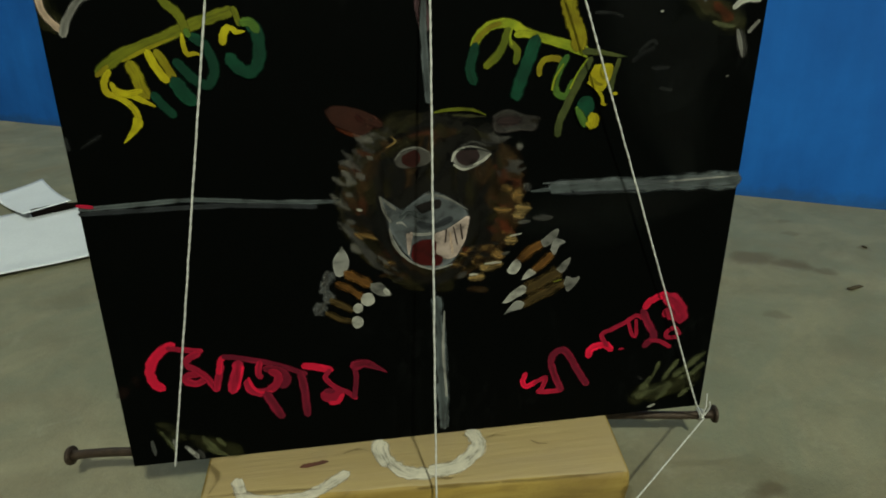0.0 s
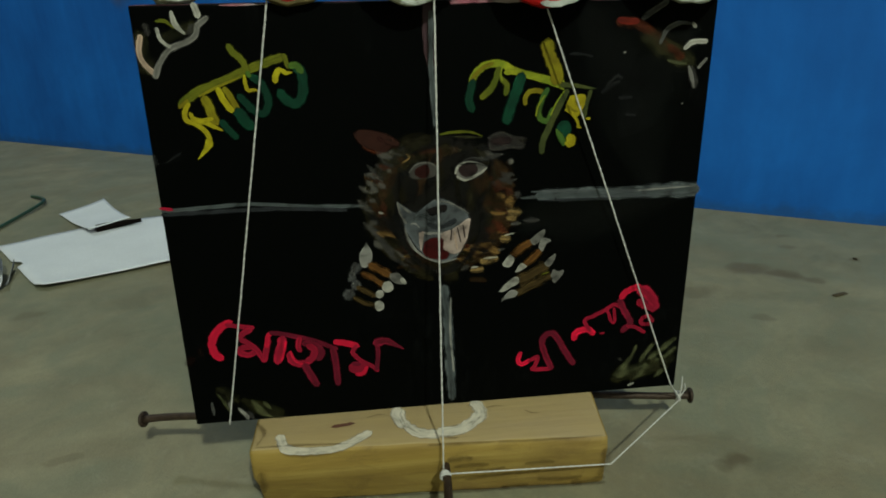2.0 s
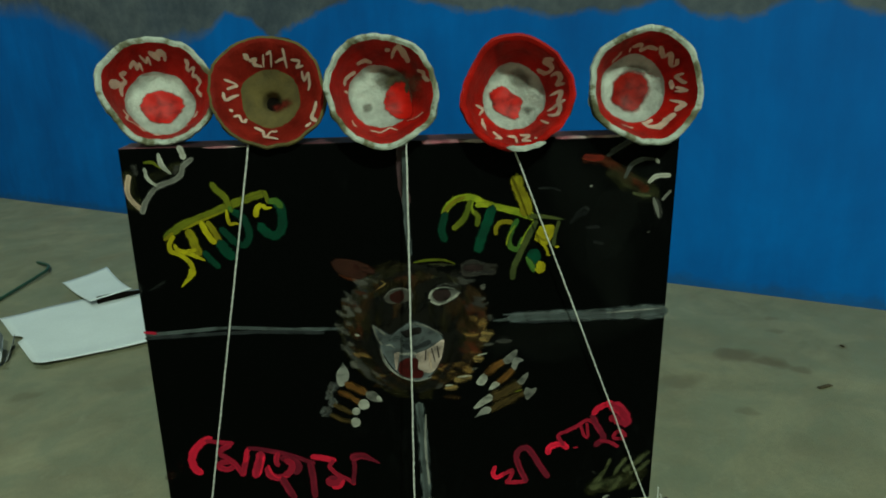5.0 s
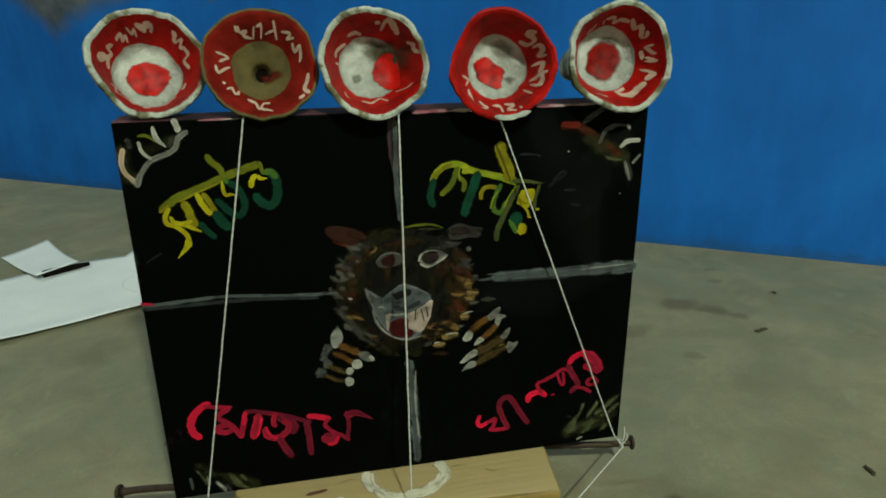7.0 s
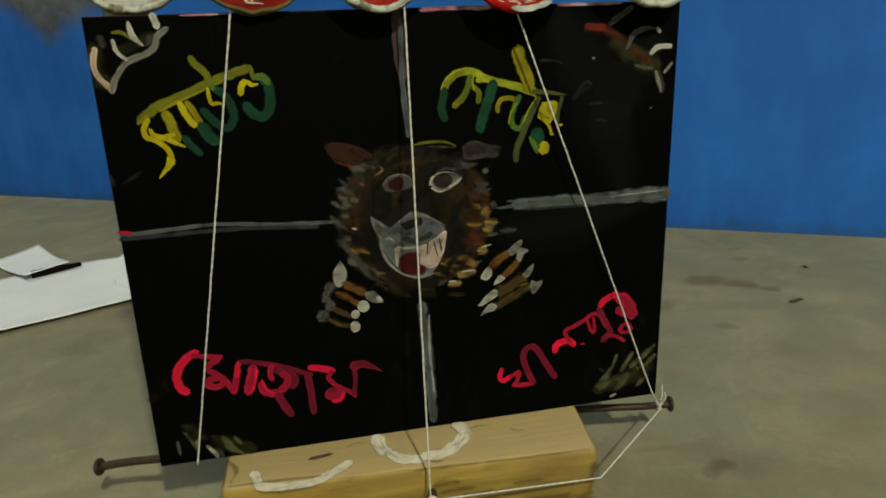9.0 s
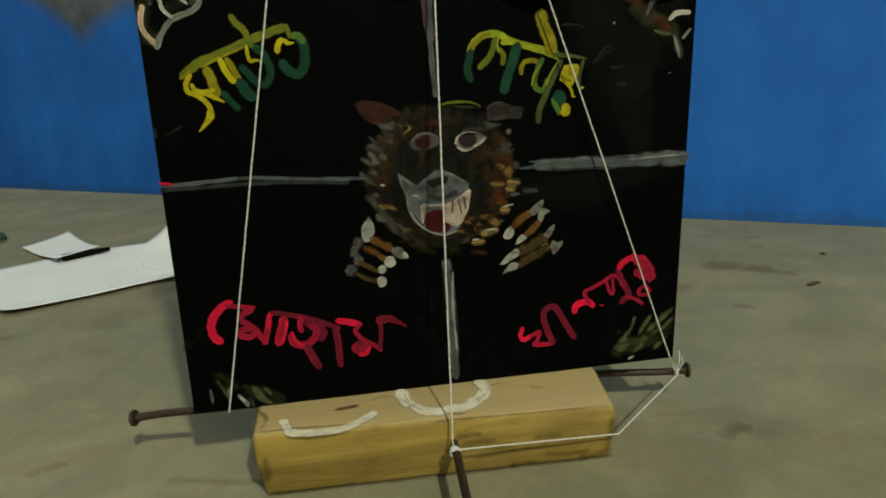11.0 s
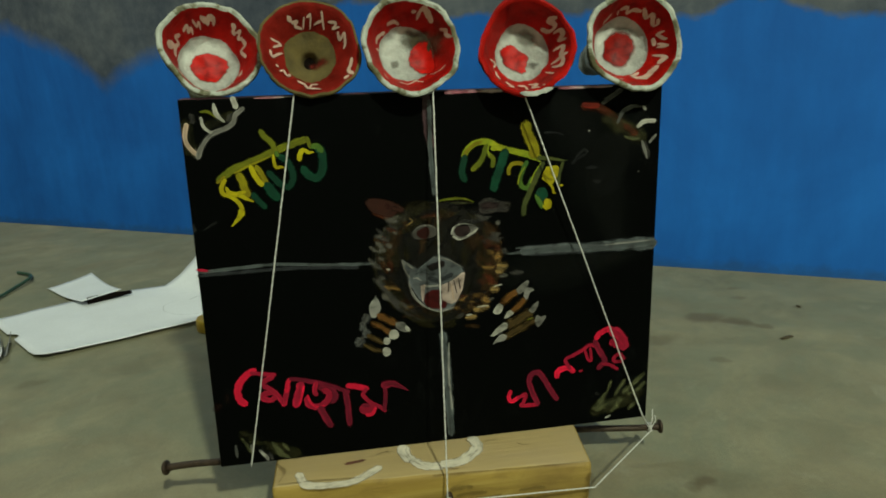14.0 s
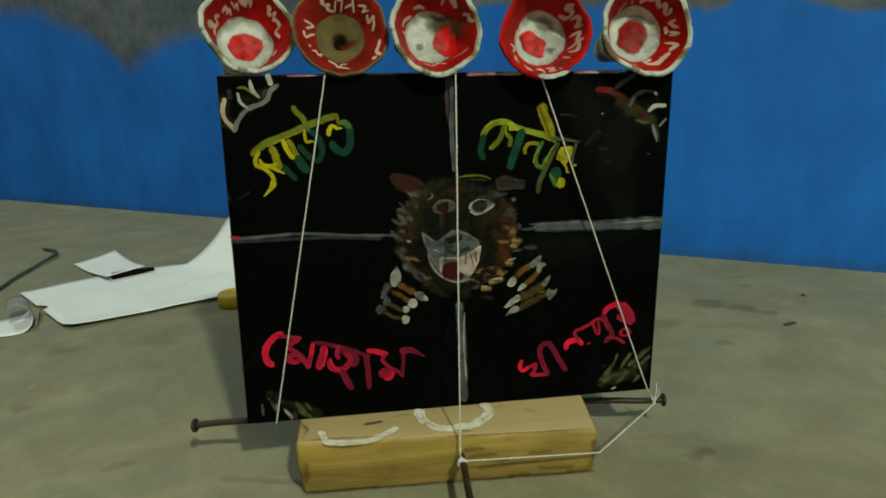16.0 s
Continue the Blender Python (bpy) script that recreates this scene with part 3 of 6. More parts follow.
LEFT_GREEN = [
    ("s", GREEN, 5.2, 0, (44.8, 221.0), (49.0, 215.1), (53.2, 210.2)),
    ("s", GREEN, 8.3, 0, (55.7, 227.3), (58.8, 221.4), (63.0, 216.5)),
    ("s", GREEN, 5.5, 0, (66.1, 247.6), (71.2, 243.8), (74.4, 236.9), (74.6, 229.9), (70.7, 224.7), (64.7, 227.6), (60.5, 232.4), (57.4, 236.3)),
    ("s", LEAF, 3.5, 0, (64.0, 250.5), (65.1, 247.6)),
    ("t", YELLOW, 2.9, 0, (62.0, 248.5), (62.2, 243.5), (63.3, 239.5), (67.3, 239.6), (69.3, 238.7)),
]
LEFT_GREEN += [
    ("s", GREEN, 7.0, 0, (92.9, 252.4), (96.0, 250.5), (97.2, 243.5), (96.4, 236.5), (93.6, 231.4), (89.6, 230.3), (85.5, 233.2), (82.3, 238.1)),
    ("s", LEAF, 4.8, 0, (89.9, 253.3), (93.9, 253.5), (97.0, 249.5)),
    ("s", YELLOW, 4.1, 0, (80.2, 244.0), (81.0, 248.1), (83.0, 251.1)),
    ("t", YELLOW, 3.2, 0, (82.9, 252.1), (86.0, 250.2), (87.0, 249.2), (91.0, 249.4)),
]
RIGHT_BAR = [
    ("s", LIME, 5.4, 0, (203.4, 239.7), (205.2, 243.8), (210.1, 249.0), (217.0, 251.2), (224.0, 250.4), (230.2, 246.6), (239.2, 243.8), (249.3, 241.1), (258.4, 238.4), (264.5, 236.6)),
    ("s", MUSTARD, 2.9, 0, (203.3, 240.7), (206.2, 244.8), (211.1, 249.0), (217.0, 251.2)),
    ("s", LIME, 3.8, 0, (225.2, 245.4), (230.2, 245.6), (236.2, 244.7)),
    ("p", DARKOLIVE, 4.1, 0, (262.5, 236.5), (271.5, 235.8), (280.6, 234.1), (286.6, 233.3)),
    ("s", LIME, 1.3, 0, (254.5, 237.3), (259.5, 235.4), (264.6, 233.6)),
    ("s", MUSTARD, 9.3, 0, (252.6, 264.2), (252.8, 259.2), (255.0, 253.3), (258.1, 247.4), (259.3, 241.4), (258.4, 238.4)),
]
RIGHT_BODY = [
    ("s", GREEN, 6.0, 0, (204.3, 240.8), (202.5, 233.7), (201.7, 227.7), (203.9, 221.8)),
    ("s", OLIVE, 4.8, 0, (221.1, 248.3), (219.3, 242.2), (216.5, 236.1), (209.7, 229.9)),
    ("s", OLIVE, 3.9, 0, (222.3, 242.3), (226.4, 237.4), (225.6, 231.4)),
    ("s", LIME, 1.3, 0, (223.1, 248.3), (222.2, 244.3), (223.3, 240.4)),
    ("s", GREEN, 7.9, 0, (236.2, 243.7), (233.5, 235.7), (229.8, 225.5), (227.1, 216.5), (227.2, 213.5)),
    ("s", MUSTARD, 3.5, 0, (238.8, 224.8), (238.7, 228.8), (241.6, 232.9), (247.6, 233.1), (251.6, 231.2)),
    ("s", LEAF, 4.4, 0, (253.5, 234.3), (250.7, 229.2), (247.9, 221.1), (249.1, 215.1), (254.2, 213.3), (256.1, 217.3), (257.9, 221.4)),
    ("s", LIME, 1.3, 0, (251.7, 230.2), (247.8, 224.1), (246.1, 217.0)),
]
RIGHT_END = [
    ("s", DARKOLIVE, 4.8, 0, (266.6, 232.7), (261.9, 223.5), (256.2, 211.3), (251.6, 200.2), (250.8, 192.2)),
    ("s", LIME, 1.1, 0, (264.6, 232.6), (259.8, 225.4), (256.1, 217.3)),
    ("s", DARKOLIVE, 3.2, 0, (282.6, 232.1), (279.9, 223.1), (279.1, 215.0)),
    ("f", YELLOW, 0.2, 0, (268.7, 229.7), (278.7, 230.0), (278.9, 223.0), (275.1, 215.9), (273.1, 215.8), (265.9, 221.6)),
    ("s", MUSTARD, 1.6, 0, (272.7, 228.8), (272.8, 224.8), (274.9, 221.9)),
    ("s", MUSTARD, 1.7, 0, (267.9, 222.7), (271.0, 219.8), (274.0, 218.9)),
]
RIGHT_END += [
    ("s", YELLOW, 2.2, 0, (266.0, 220.6), (271.1, 216.8), (274.2, 212.9), (275.3, 208.9)),
    ("t", YELLOW, 1.9, 0, (274.3, 208.9), (277.3, 208.0)),
    ("t", YELLOW, 2.1, 0, (280.2, 214.1), (283.2, 214.1)),
    ("e", GREEN, 5.1, 5.7, (265.4, 207.6)),
    ("s", LEAF, 2.2, 0, (260.4, 207.5), (262.5, 201.5), (265.7, 196.6)),
    ("s", LEAF, 4.2, 0, (261.4, 205.5), (264.6, 200.6), (266.7, 197.6)),
    ("s", YELLOW, 7.2, 0, (269.5, 202.7), (270.6, 199.8), (269.7, 196.7)),
    ("s", YELLOW, 2.2, 0, (266.6, 198.6), (269.7, 195.7)),
]
RED_A = [
    ("s", PINK, 6.4, 0, (33.1, 81.5), (27.1, 78.4), (21.3, 72.2), (18.5, 65.1), (19.8, 57.1), (23.9, 53.2)),
    ("s", CRIMSON, 3.9, 0, (30.1, 79.4), (38.2, 77.7), (48.2, 76.0)),
    ("s", CRIMSON, 5.1, 0, (46.3, 74.9), (40.4, 71.8), (37.4, 68.7)),
    ("s", CRIMSON, 5.1, 0, (48.8, 57.0), (41.9, 54.8), (36.8, 57.6), (38.7, 60.7), (44.7, 60.9)),
    ("s", CRIMSON, 4.8, 0, (38.5, 67.7), (43.6, 63.8), (48.8, 58.0), (53.0, 49.1)),
]
RED_A += [
    ("s", CRIMSON, 4.8, 0, (53.0, 49.1), (55.7, 59.2), (57.5, 67.3)),
    ("s", PINK, 3.8, 0, (55.7, 60.2), (57.5, 68.3), (60.4, 71.4)),
    ("s", DARKRED, 4.1, 0, (59.4, 71.3), (70.5, 68.7), (82.6, 65.0), (91.7, 61.3), (100.8, 56.6), (104.9, 54.7)),
    ("s", CRIMSON, 7.6, 0, (67.5, 66.6), (64.8, 56.5), (62.1, 47.4)),
    ("s", PINK, 1.6, 0, (69.6, 63.6), (67.8, 56.6), (65.1, 48.5)),
]
RED_B = [
    ("s", CRIMSON, 4.4, 0, (79.5, 65.9), (77.8, 58.9), (78.9, 54.9)),
    ("s", DARKRED, 5.7, 0, (81.7, 61.0), (89.8, 59.2), (93.9, 53.4), (91.1, 47.3)),
    ("s", CRIMSON, 6.0, 0, (84.8, 59.1), (88.9, 55.2), (87.1, 49.2), (80.2, 44.9), (73.1, 46.7), (70.9, 53.7)),
    ("s", PINK, 1.9, 0, (71.9, 55.7), (74.1, 48.8), (78.2, 44.9), (84.2, 45.1)),
    ("s", DARKRED, 6.4, 0, (81.2, 44.0), (84.5, 35.1), (88.7, 26.2)),
    ("s", DARKRED, 5.5, 0, (101.8, 56.6), (103.2, 43.6), (103.8, 25.6)),
]
RED_B += [
    ("s", PINK, 5.5, 0, (103.7, 60.7), (111.8, 58.9), (119.9, 56.1)),
    ("s", CRIMSON, 3.8, 0, (118.9, 56.1), (116.0, 51.0), (121.2, 44.2), (128.4, 39.4), (133.5, 34.5)),
    ("e", CRIMSON, 7.3, 4.8, (119.4, 38.1)),
    ("s", DARKRED, 3.9, 0, (115.3, 42.0), (120.3, 41.2)),
    ("s", PINK, 3.4, 0, (117.6, 33.1), (122.6, 33.2), (125.4, 38.3)),
    ("s", DARKRED, 3.8, 0, (132.5, 35.5), (134.1, 47.6), (133.9, 56.6)),
    ("p", DARKRED, 8.1, 0, (132.8, 57.5), (139.8, 58.7), (146.9, 55.0), (153.0, 51.1)),
]
PLACE_A = [
    ("s", PINK, 3.9, 0, (240.4, 39.8), (238.6, 33.7), (241.7, 29.8), (247.6, 33.0)),
    ("s", CRIMSON, 3.5, 0, (246.6, 32.0), (253.6, 35.2), (251.8, 28.1), (248.9, 25.0)),
    ("s", CRIMSON, 3.8, 0, (248.9, 25.0), (257.9, 24.3), (264.9, 24.5)),
    ("s", DARKRED, 5.1, 0, (264.9, 24.5), (259.5, 36.4), (256.2, 46.3)),
    ("s", DARKRED, 5.5, 0, (256.2, 46.3), (258.0, 52.3), (264.0, 54.5), (269.2, 48.6), (274.5, 38.8), (281.8, 27.0)),
    ("s", PINK, 5.6, 0, (281.2, 48.0), (282.0, 53.0), (286.0, 55.2), (292.0, 55.3), (296.1, 51.5)),
    ("s", CRIMSON, 3.5, 0, (293.0, 54.4), (288.7, 63.2), (294.6, 66.4), (303.5, 70.7), (310.4, 74.9), (316.5, 72.1)),
]
PLACE_B = [
    ("s", CRIMSON, 2.6, 0, (305.5, 70.8), (308.8, 61.8), (311.8, 60.9), (310.5, 71.9)),
    ("s", CRIMSON, 1.6, 0, (301.1, 51.6), (304.1, 51.7)),
    ("s", DARKRED, 5.5, 0, (314.3, 79.0), (317.5, 71.1), (321.7, 64.2), (323.9, 58.3), (318.1, 52.1)),
    ("s", CRIMSON, 3.4, 0, (321.9, 56.2), (329.0, 54.5), (336.2, 49.7)),
    ("s", PINK, 5.6, 0, (315.2, 80.1), (318.1, 84.1), (324.0, 87.3), (329.0, 88.5)),
    ("s", CRIMSON, 10.2, 0, (329.0, 86.5), (336.2, 81.7), (340.4, 73.8), (340.6, 68.8)),
    ("s", CRIMSON, 7.6, 0, (329.3, 76.5), (333.4, 73.6), (339.5, 70.8)),
    ("s", DARKRED, 1.7, 0, (330.3, 77.5), (334.3, 76.6), (336.4, 73.7)),
    ("s", CRIMSON, 3.4, 0, (339.9, 56.8), (332.9, 57.6), (332.8, 61.6), (337.7, 63.7), (341.9, 58.8)),
]
SPRAY_TL = [
    ("s", THINOLIVE, 12.4, 0, (3.4, 273.9), (4.2, 262.3), (6.4, 252.2)),
    ("s", THINOLIVE, 9.3, 0, (17.0, 270.1), (27.1, 274.7), (36.9, 277.7)),
    ("s", THINGREY, 5.0, 0, (8.0, 279.2), (9.0, 273.7)),
    ("s", PALE, 4.0, 0, (4.5, 272.8), (2.2, 264.0), (4.0, 257.3), (9.1, 251.0)),
    ("s", GREY, 4.2, 0, (9.4, 248.7), (12.8, 256.3), (20.4, 265.0), (31.0, 269.0), (36.3, 272.7), (38.6, 278.3), (44.5, 282.6)),
    ("s", CHALK, 2.6, 0, (14.5, 277.1), (15.8, 270.8), (20.5, 266.0)),
    ("t", CHALK, 4.2, 0, (24.2, 285.9), (25.4, 278.7), (30.4, 273.3)),
    ("s", CHALK, 4.2, 0, (37.0, 290.3), (38.5, 287.4), (39.2, 283.1)),
    ("t", OLIVE, 2.5, 0, (14.8, 281.0), (20.1, 280.8), (24.5, 276.7)),
    ("s", THINGREY, 3.7, 0, (32.2, 272.9), (34.8, 278.4)),
]
SPRAY_TR = [
    ("s", THINRUST, 9.4, 0, (317.6, 270.3), (329.1, 261.0), (342.7, 251.2)),
    ("s", THINOLIVE, 12.6, 0, (334.9, 257.3), (346.4, 251.4)),
    ("s", THINOLIVE, 16.0, 0, (316.0, 266.0), (332.0, 258.0), (350.0, 248.0)),
    ("s", THINRUST, 8.0, 0, (298.0, 274.5), (308.0, 274.0), (320.0, 269.0)),
    ("s", RUST, 5.0, 0, (298.5, 276.0), (305.0, 275.0), (311.0, 275.0)),
    ("s", FADED, 5.0, 0, (314.3, 277.0), (322.3, 282.0), (329.9, 286.2)),
    ("t", FADED, 4.3, 0, (327.3, 261.1), (331.5, 269.5), (341.0, 273.4), (351.1, 271.7)),
]
SPRAY_TR += [
    ("t", CHALK, 3.2, 0, (348.4, 273.2), (350.8, 269.9)),
    ("s", CHALK, 4.1, 0, (344.5, 257.3), (349.4, 261.1), (359.0, 261.4)),
    ("s", GREY, 2.7, 0, (355.2, 244.6), (360.3, 250.6)),
    ("s", THINRUST, 6.7, 0, (334.0, 259.1), (338.7, 255.3), (343.4, 251.9)),
    ("t", THINMOSS, 3.4, 0, (333.5, 250.1), (341.1, 248.0), (346.7, 247.8)),
    ("s", THINGREY, 6.8, 0, (349.9, 244.8), (354.0, 232.4)),
    ("t", GREY, 3.0, 0, (348.4, 245.9), (351.2, 238.5), (353.6, 231.7)),
]
SPRAY_BL = [
    ("s", THINOLIVE, 13.8, 0, (18.7, 27.4), (30.1, 17.7)),
    ("s", THINOLIVE, 12.9, 0, (34.8, 17.0), (48.5, 8.9), (61.2, 2.9)),
    ("t", THINMOSS, 4.4, 0, (18.1, 23.4), (21.7, 15.9), (24.5, 8.0)),
    ("t", THINMOSS, 6.0, 0, (41.3, 17.0), (46.6, 7.0), (54.3, 1.2)),
    ("t", THINMOSS, 3.9, 0, (49.3, 15.1), (53.4, 8.2)),
    ("t", GREY, 2.6, 0, (24.5, 17.2), (25.1, 10.0)),
    ("t", GREY, 4.5, 0, (30.8, 11.3), (34.9, 5.7), (36.6, 1.1)),
    ("t", CHALK, 2.9, 0, (31.8, 9.5), (35.2, 5.2)),
    ("t", THINGREY, 3.9, 0, (37.6, 8.3), (40.5, 0.6)),
    ("t", FADED, 3.2, 0, (12.4, 18.0), (12.7, 7.1)),
]
SPRAY_BR = [
    ("s", THINOLIVE, 19.3, 0, (315.5, 11.9), (332.9, 16.6), (352.5, 21.0)),
    ("s", THINOLIVE, 14.8, 0, (327.4, 12.7), (342.9, 17.7), (360.1, 24.6)),
    ("s", THINMOSS, 9.6, 0, (317.3, 13.9), (326.8, 17.3), (340.5, 20.2)),
    ("t", THINMOSS, 5.0, 0, (314.4, 14.3), (320.5, 20.2), (325.4, 28.5)),
    ("s", THINMOSS, 3.6, 0, (321.2, 17.9), (326.4, 27.1), (330.8, 38.8)),
    ("s", THINMOSS, 4.5, 0, (334.7, 24.4), (338.6, 31.4), (343.9, 39.1)),
    ("s", THINMOSS, 6.4, 0, (342.4, 27.1), (350.7, 33.2), (361.2, 43.4)),
    ("s", THINMOSS, 5.0, 0, (347.9, 24.7), (355.5, 28.3), (362.2, 34.6)),
    ("t", THINMOSS, 5.8, 0, (331.8, 10.0), (337.0, 16.1), (339.0, 22.6)),
    ("t", THINMOSS, 5.8, 0, (348.0, 10.3), (352.3, 14.3), (358.2, 18.1)),
    ("t", THINGREY, 3.6, 0, (316.6, 29.5), (320.1, 26.9)),
    ("t", CHALK, 3.0, 0, (326.8, 4.2), (331.5, 5.9)),
]
LINES = [
    ("s", SLATE, 2.9, 0, (-0.0, 163.9), (30.1, 165.1), (56.7, 166.0), (95.1, 162.5), (130.6, 160.8)),
    ("s", SLATEDARK, 3.2, 0, (-0.5, 161.5), (32.4, 161.9), (71.9, 162.0), (118.4, 158.6)),
    ("p", SLATE, 12.7, 0, (363.8, 160.6), (326.8, 161.4), (291.8, 161.4), (257.7, 161.4), (237.8, 160.8)),
    ("s", SLATE, 10.2, 0, (249.7, 162.1), (291.8, 161.4), (326.8, 161.4), (363.8, 161.6)),
    ("t", GREYBLUE, 2.2, 0, (244.6, 165.0), (270.6, 164.7), (295.7, 163.5)),
    ("t", GREYBLUE, 3.4, 0, (294.8, 161.5), (325.7, 162.4), (363.7, 163.6)),
]
LINES += [
    ("t", SLATEDARK, 2.2, 0, (254.8, 158.3), (277.9, 158.0), (305.9, 157.8)),
    ("t", GREYLT, 1.3, 0, (319.7, 162.2), (340.7, 162.9), (362.7, 163.5)),
    ("t", GREYBLUE, 1.9, 0, (291.8, 159.4), (326.9, 158.4), (360.9, 158.5)),
    ("s", SLATE, 8.6, 0, (183.4, 97.9), (186.0, 62.3), (187.0, 33.6), (188.1, 5.5)),
    ("s", GREYLT, 1.7, 0, (188.1, 89.2), (187.4, 62.1), (189.5, 29.0)),
    ("s", CRIMSON, 2.1, 0, (-0.6, 166.3), (6.9, 165.0)),
]
LINES_TOP = [
    ("s", PLUM, 7.5, 0, (175.8, 288.2), (176.1, 266.3), (178.2, 248.9)),
    ("s", SLATE, 4.6, 0, (177.7, 283.2), (177.5, 248.9), (179.8, 212.8)),
]
EARS = [
    ("f", EARL, 0.2, 0, (124.2, 211.3), (131.1, 212.6), (142.2, 210.9), (152.3, 206.2), (152.5, 201.2), (145.6, 196.0), (137.6, 198.7), (129.4, 202.5)),
    ("s", EYERED, 3.4, 0, (142.3, 206.9), (144.4, 204.0)),
    ("s", EARL, 6.4, 0, (147.4, 204.0), (154.5, 201.3)),
    ("t", THINRUST, 2.6, 0, (131.5, 200.6), (137.6, 197.7), (143.7, 195.9)),
    ("f", EARR, 0.2, 0, (213.4, 204.0), (218.3, 207.2), (224.3, 207.4), (232.4, 204.6), (241.5, 202.9), (240.6, 197.9), (237.7, 194.8), (229.7, 195.5), (220.7, 194.3), (214.7, 196.1)),
]
EARS += [
    ("s", EYEDARK, 6.8, 0, (217.5, 201.2), (229.5, 201.5)),
    ("s", THINGREY, 2.6, 0, (215.4, 204.1), (223.4, 206.3), (231.5, 203.6)),
    ("s", THINGREY, 3.0, 0, (220.7, 196.3), (227.6, 197.5), (237.6, 197.8)),
    ("s", FUROLIVE, 3.2, 0, (235.5, 200.7), (240.5, 200.9)),
    ("t", OLIVE, 2.2, 0, (182.3, 207.1), (192.3, 208.4), (203.3, 207.7), (210.4, 204.9)),
    ("t", FADEDOLIVE, 2.5, 0, (192.4, 205.4), (203.4, 204.7), (210.4, 203.9)),
]
EYES = [
    ("t", FURGOLD, 1.6, 0, (159.7, 195.4), (161.8, 192.5), (156.9, 189.3)),
    ("s", FUROLIVE, 8.3, 0, (185.5, 200.2), (188.7, 194.3)),
    ("s", THINOLIVE, 2.2, 0, (194.7, 195.5), (198.6, 197.6)),
    ("s", THINOLIVE, 2.9, 0, (162.6, 196.5), (166.5, 199.6), (169.5, 202.7)),
    ("f", EYE, 0.2, 0, (159.1, 181.4), (164.9, 186.6), (172.9, 188.8), (179.9, 187.0), (181.1, 181.1), (175.2, 177.9), (167.2, 177.6), (162.2, 178.5)),
    ("t", GREY, 1.3, 0, (161.1, 182.4), (165.9, 187.6), (173.9, 188.8), (180.0, 186.0)),
    ("f", EYERED, 0.2, 0, (165.0, 184.6), (172.9, 187.8), (175.1, 181.9), (171.2, 177.7), (165.1, 180.6)),
]
EYES += [
    ("f", GREY, 0.2, 0, (192.1, 181.4), (195.9, 187.5), (203.9, 188.7), (212.0, 186.0), (214.0, 184.0), (208.2, 177.9), (202.3, 175.7), (195.3, 176.5)),
    ("e", EYEDARK, 6.6, 5.1, (201.1, 182.7)),
    ("s", CHALK, 1.6, 0, (192.1, 180.4), (194.0, 185.4), (198.9, 187.6)),
    ("s", CHALK, 1.3, 0, (193.2, 178.4), (198.3, 175.6), (204.3, 176.7)),
    ("t", CHALK, 2.2, 0, (204.2, 177.7), (209.2, 179.9), (214.0, 184.0)),
    ("t", THINGREY, 2.5, 0, (196.9, 188.5), (203.8, 190.7), (210.9, 188.0)),
    ("t", FURDARK, 2.1, 0, (195.0, 186.5), (206.0, 186.8), (217.1, 183.1)),
]
MUZZLE = [
    ("s", FURDARK, 8.3, 0, (150.9, 153.1), (154.5, 136.2), (166.0, 117.6), (183.3, 110.1), (200.0, 118.6), (209.5, 134.9), (211.0, 150.9)),
    ("f", GREYBLUE, 0.2, 0, (151.6, 163.2), (155.7, 160.3), (161.9, 154.5), (168.8, 157.7), (176.7, 162.9), (181.6, 165.1), (189.7, 161.3), (201.0, 153.6), (202.2, 146.7), (198.7, 129.6), (193.0, 119.4), (181.1, 116.0), (172.0, 119.7), (163.7, 129.5), (157.3, 141.3), (154.0, 152.2)),
    ("s", GREY, 2.2, 0, (152.7, 162.2), (154.9, 153.2), (158.1, 147.3)),
]
MUZZLE += [
    ("s", GREY, 2.2, 0, (154.7, 160.2), (160.9, 154.4)),
    ("t", GREYLT, 1.3, 0, (161.2, 146.4), (164.2, 146.5), (167.2, 143.6)),
    ("s", SLATE, 3.8, 0, (163.1, 148.5), (168.0, 152.6), (175.1, 148.9)),
    ("t", GREY, 1.6, 0, (177.7, 162.9), (189.8, 159.3), (202.0, 151.7)),
    ("f", NOSE, 0.2, 0, (170.9, 155.7), (176.8, 157.9), (185.8, 159.2), (185.9, 154.2), (181.0, 153.0), (175.0, 150.9)),
    ("s", SLATEDARK, 4.5, 0, (173.2, 145.8), (181.3, 143.0), (192.1, 147.4)),
]
MOUTH = [
    ("f", TOOTH, 0.2, 0, (180.4, 139.0), (188.3, 141.2), (194.2, 144.4), (202.1, 148.7), (202.3, 141.7), (199.6, 131.6), (194.9, 123.4), (187.9, 122.2), (181.8, 125.0)),
    ("s", GREYLT, 2.5, 0, (169.4, 139.7), (174.4, 138.8), (182.4, 139.1)),
    ("f", TONGUE, 0.2, 0, (169.5, 133.7), (175.5, 135.9), (183.5, 135.1), (183.7, 127.1), (187.8, 124.2), (186.0, 119.2), (180.0, 119.0), (171.9, 120.7), (168.8, 125.7)),
    ("f", TOOTH, 0.2, 0, (166.3, 140.6), (170.3, 140.7), (169.5, 133.7), (167.8, 126.6), (166.6, 132.6)),
]
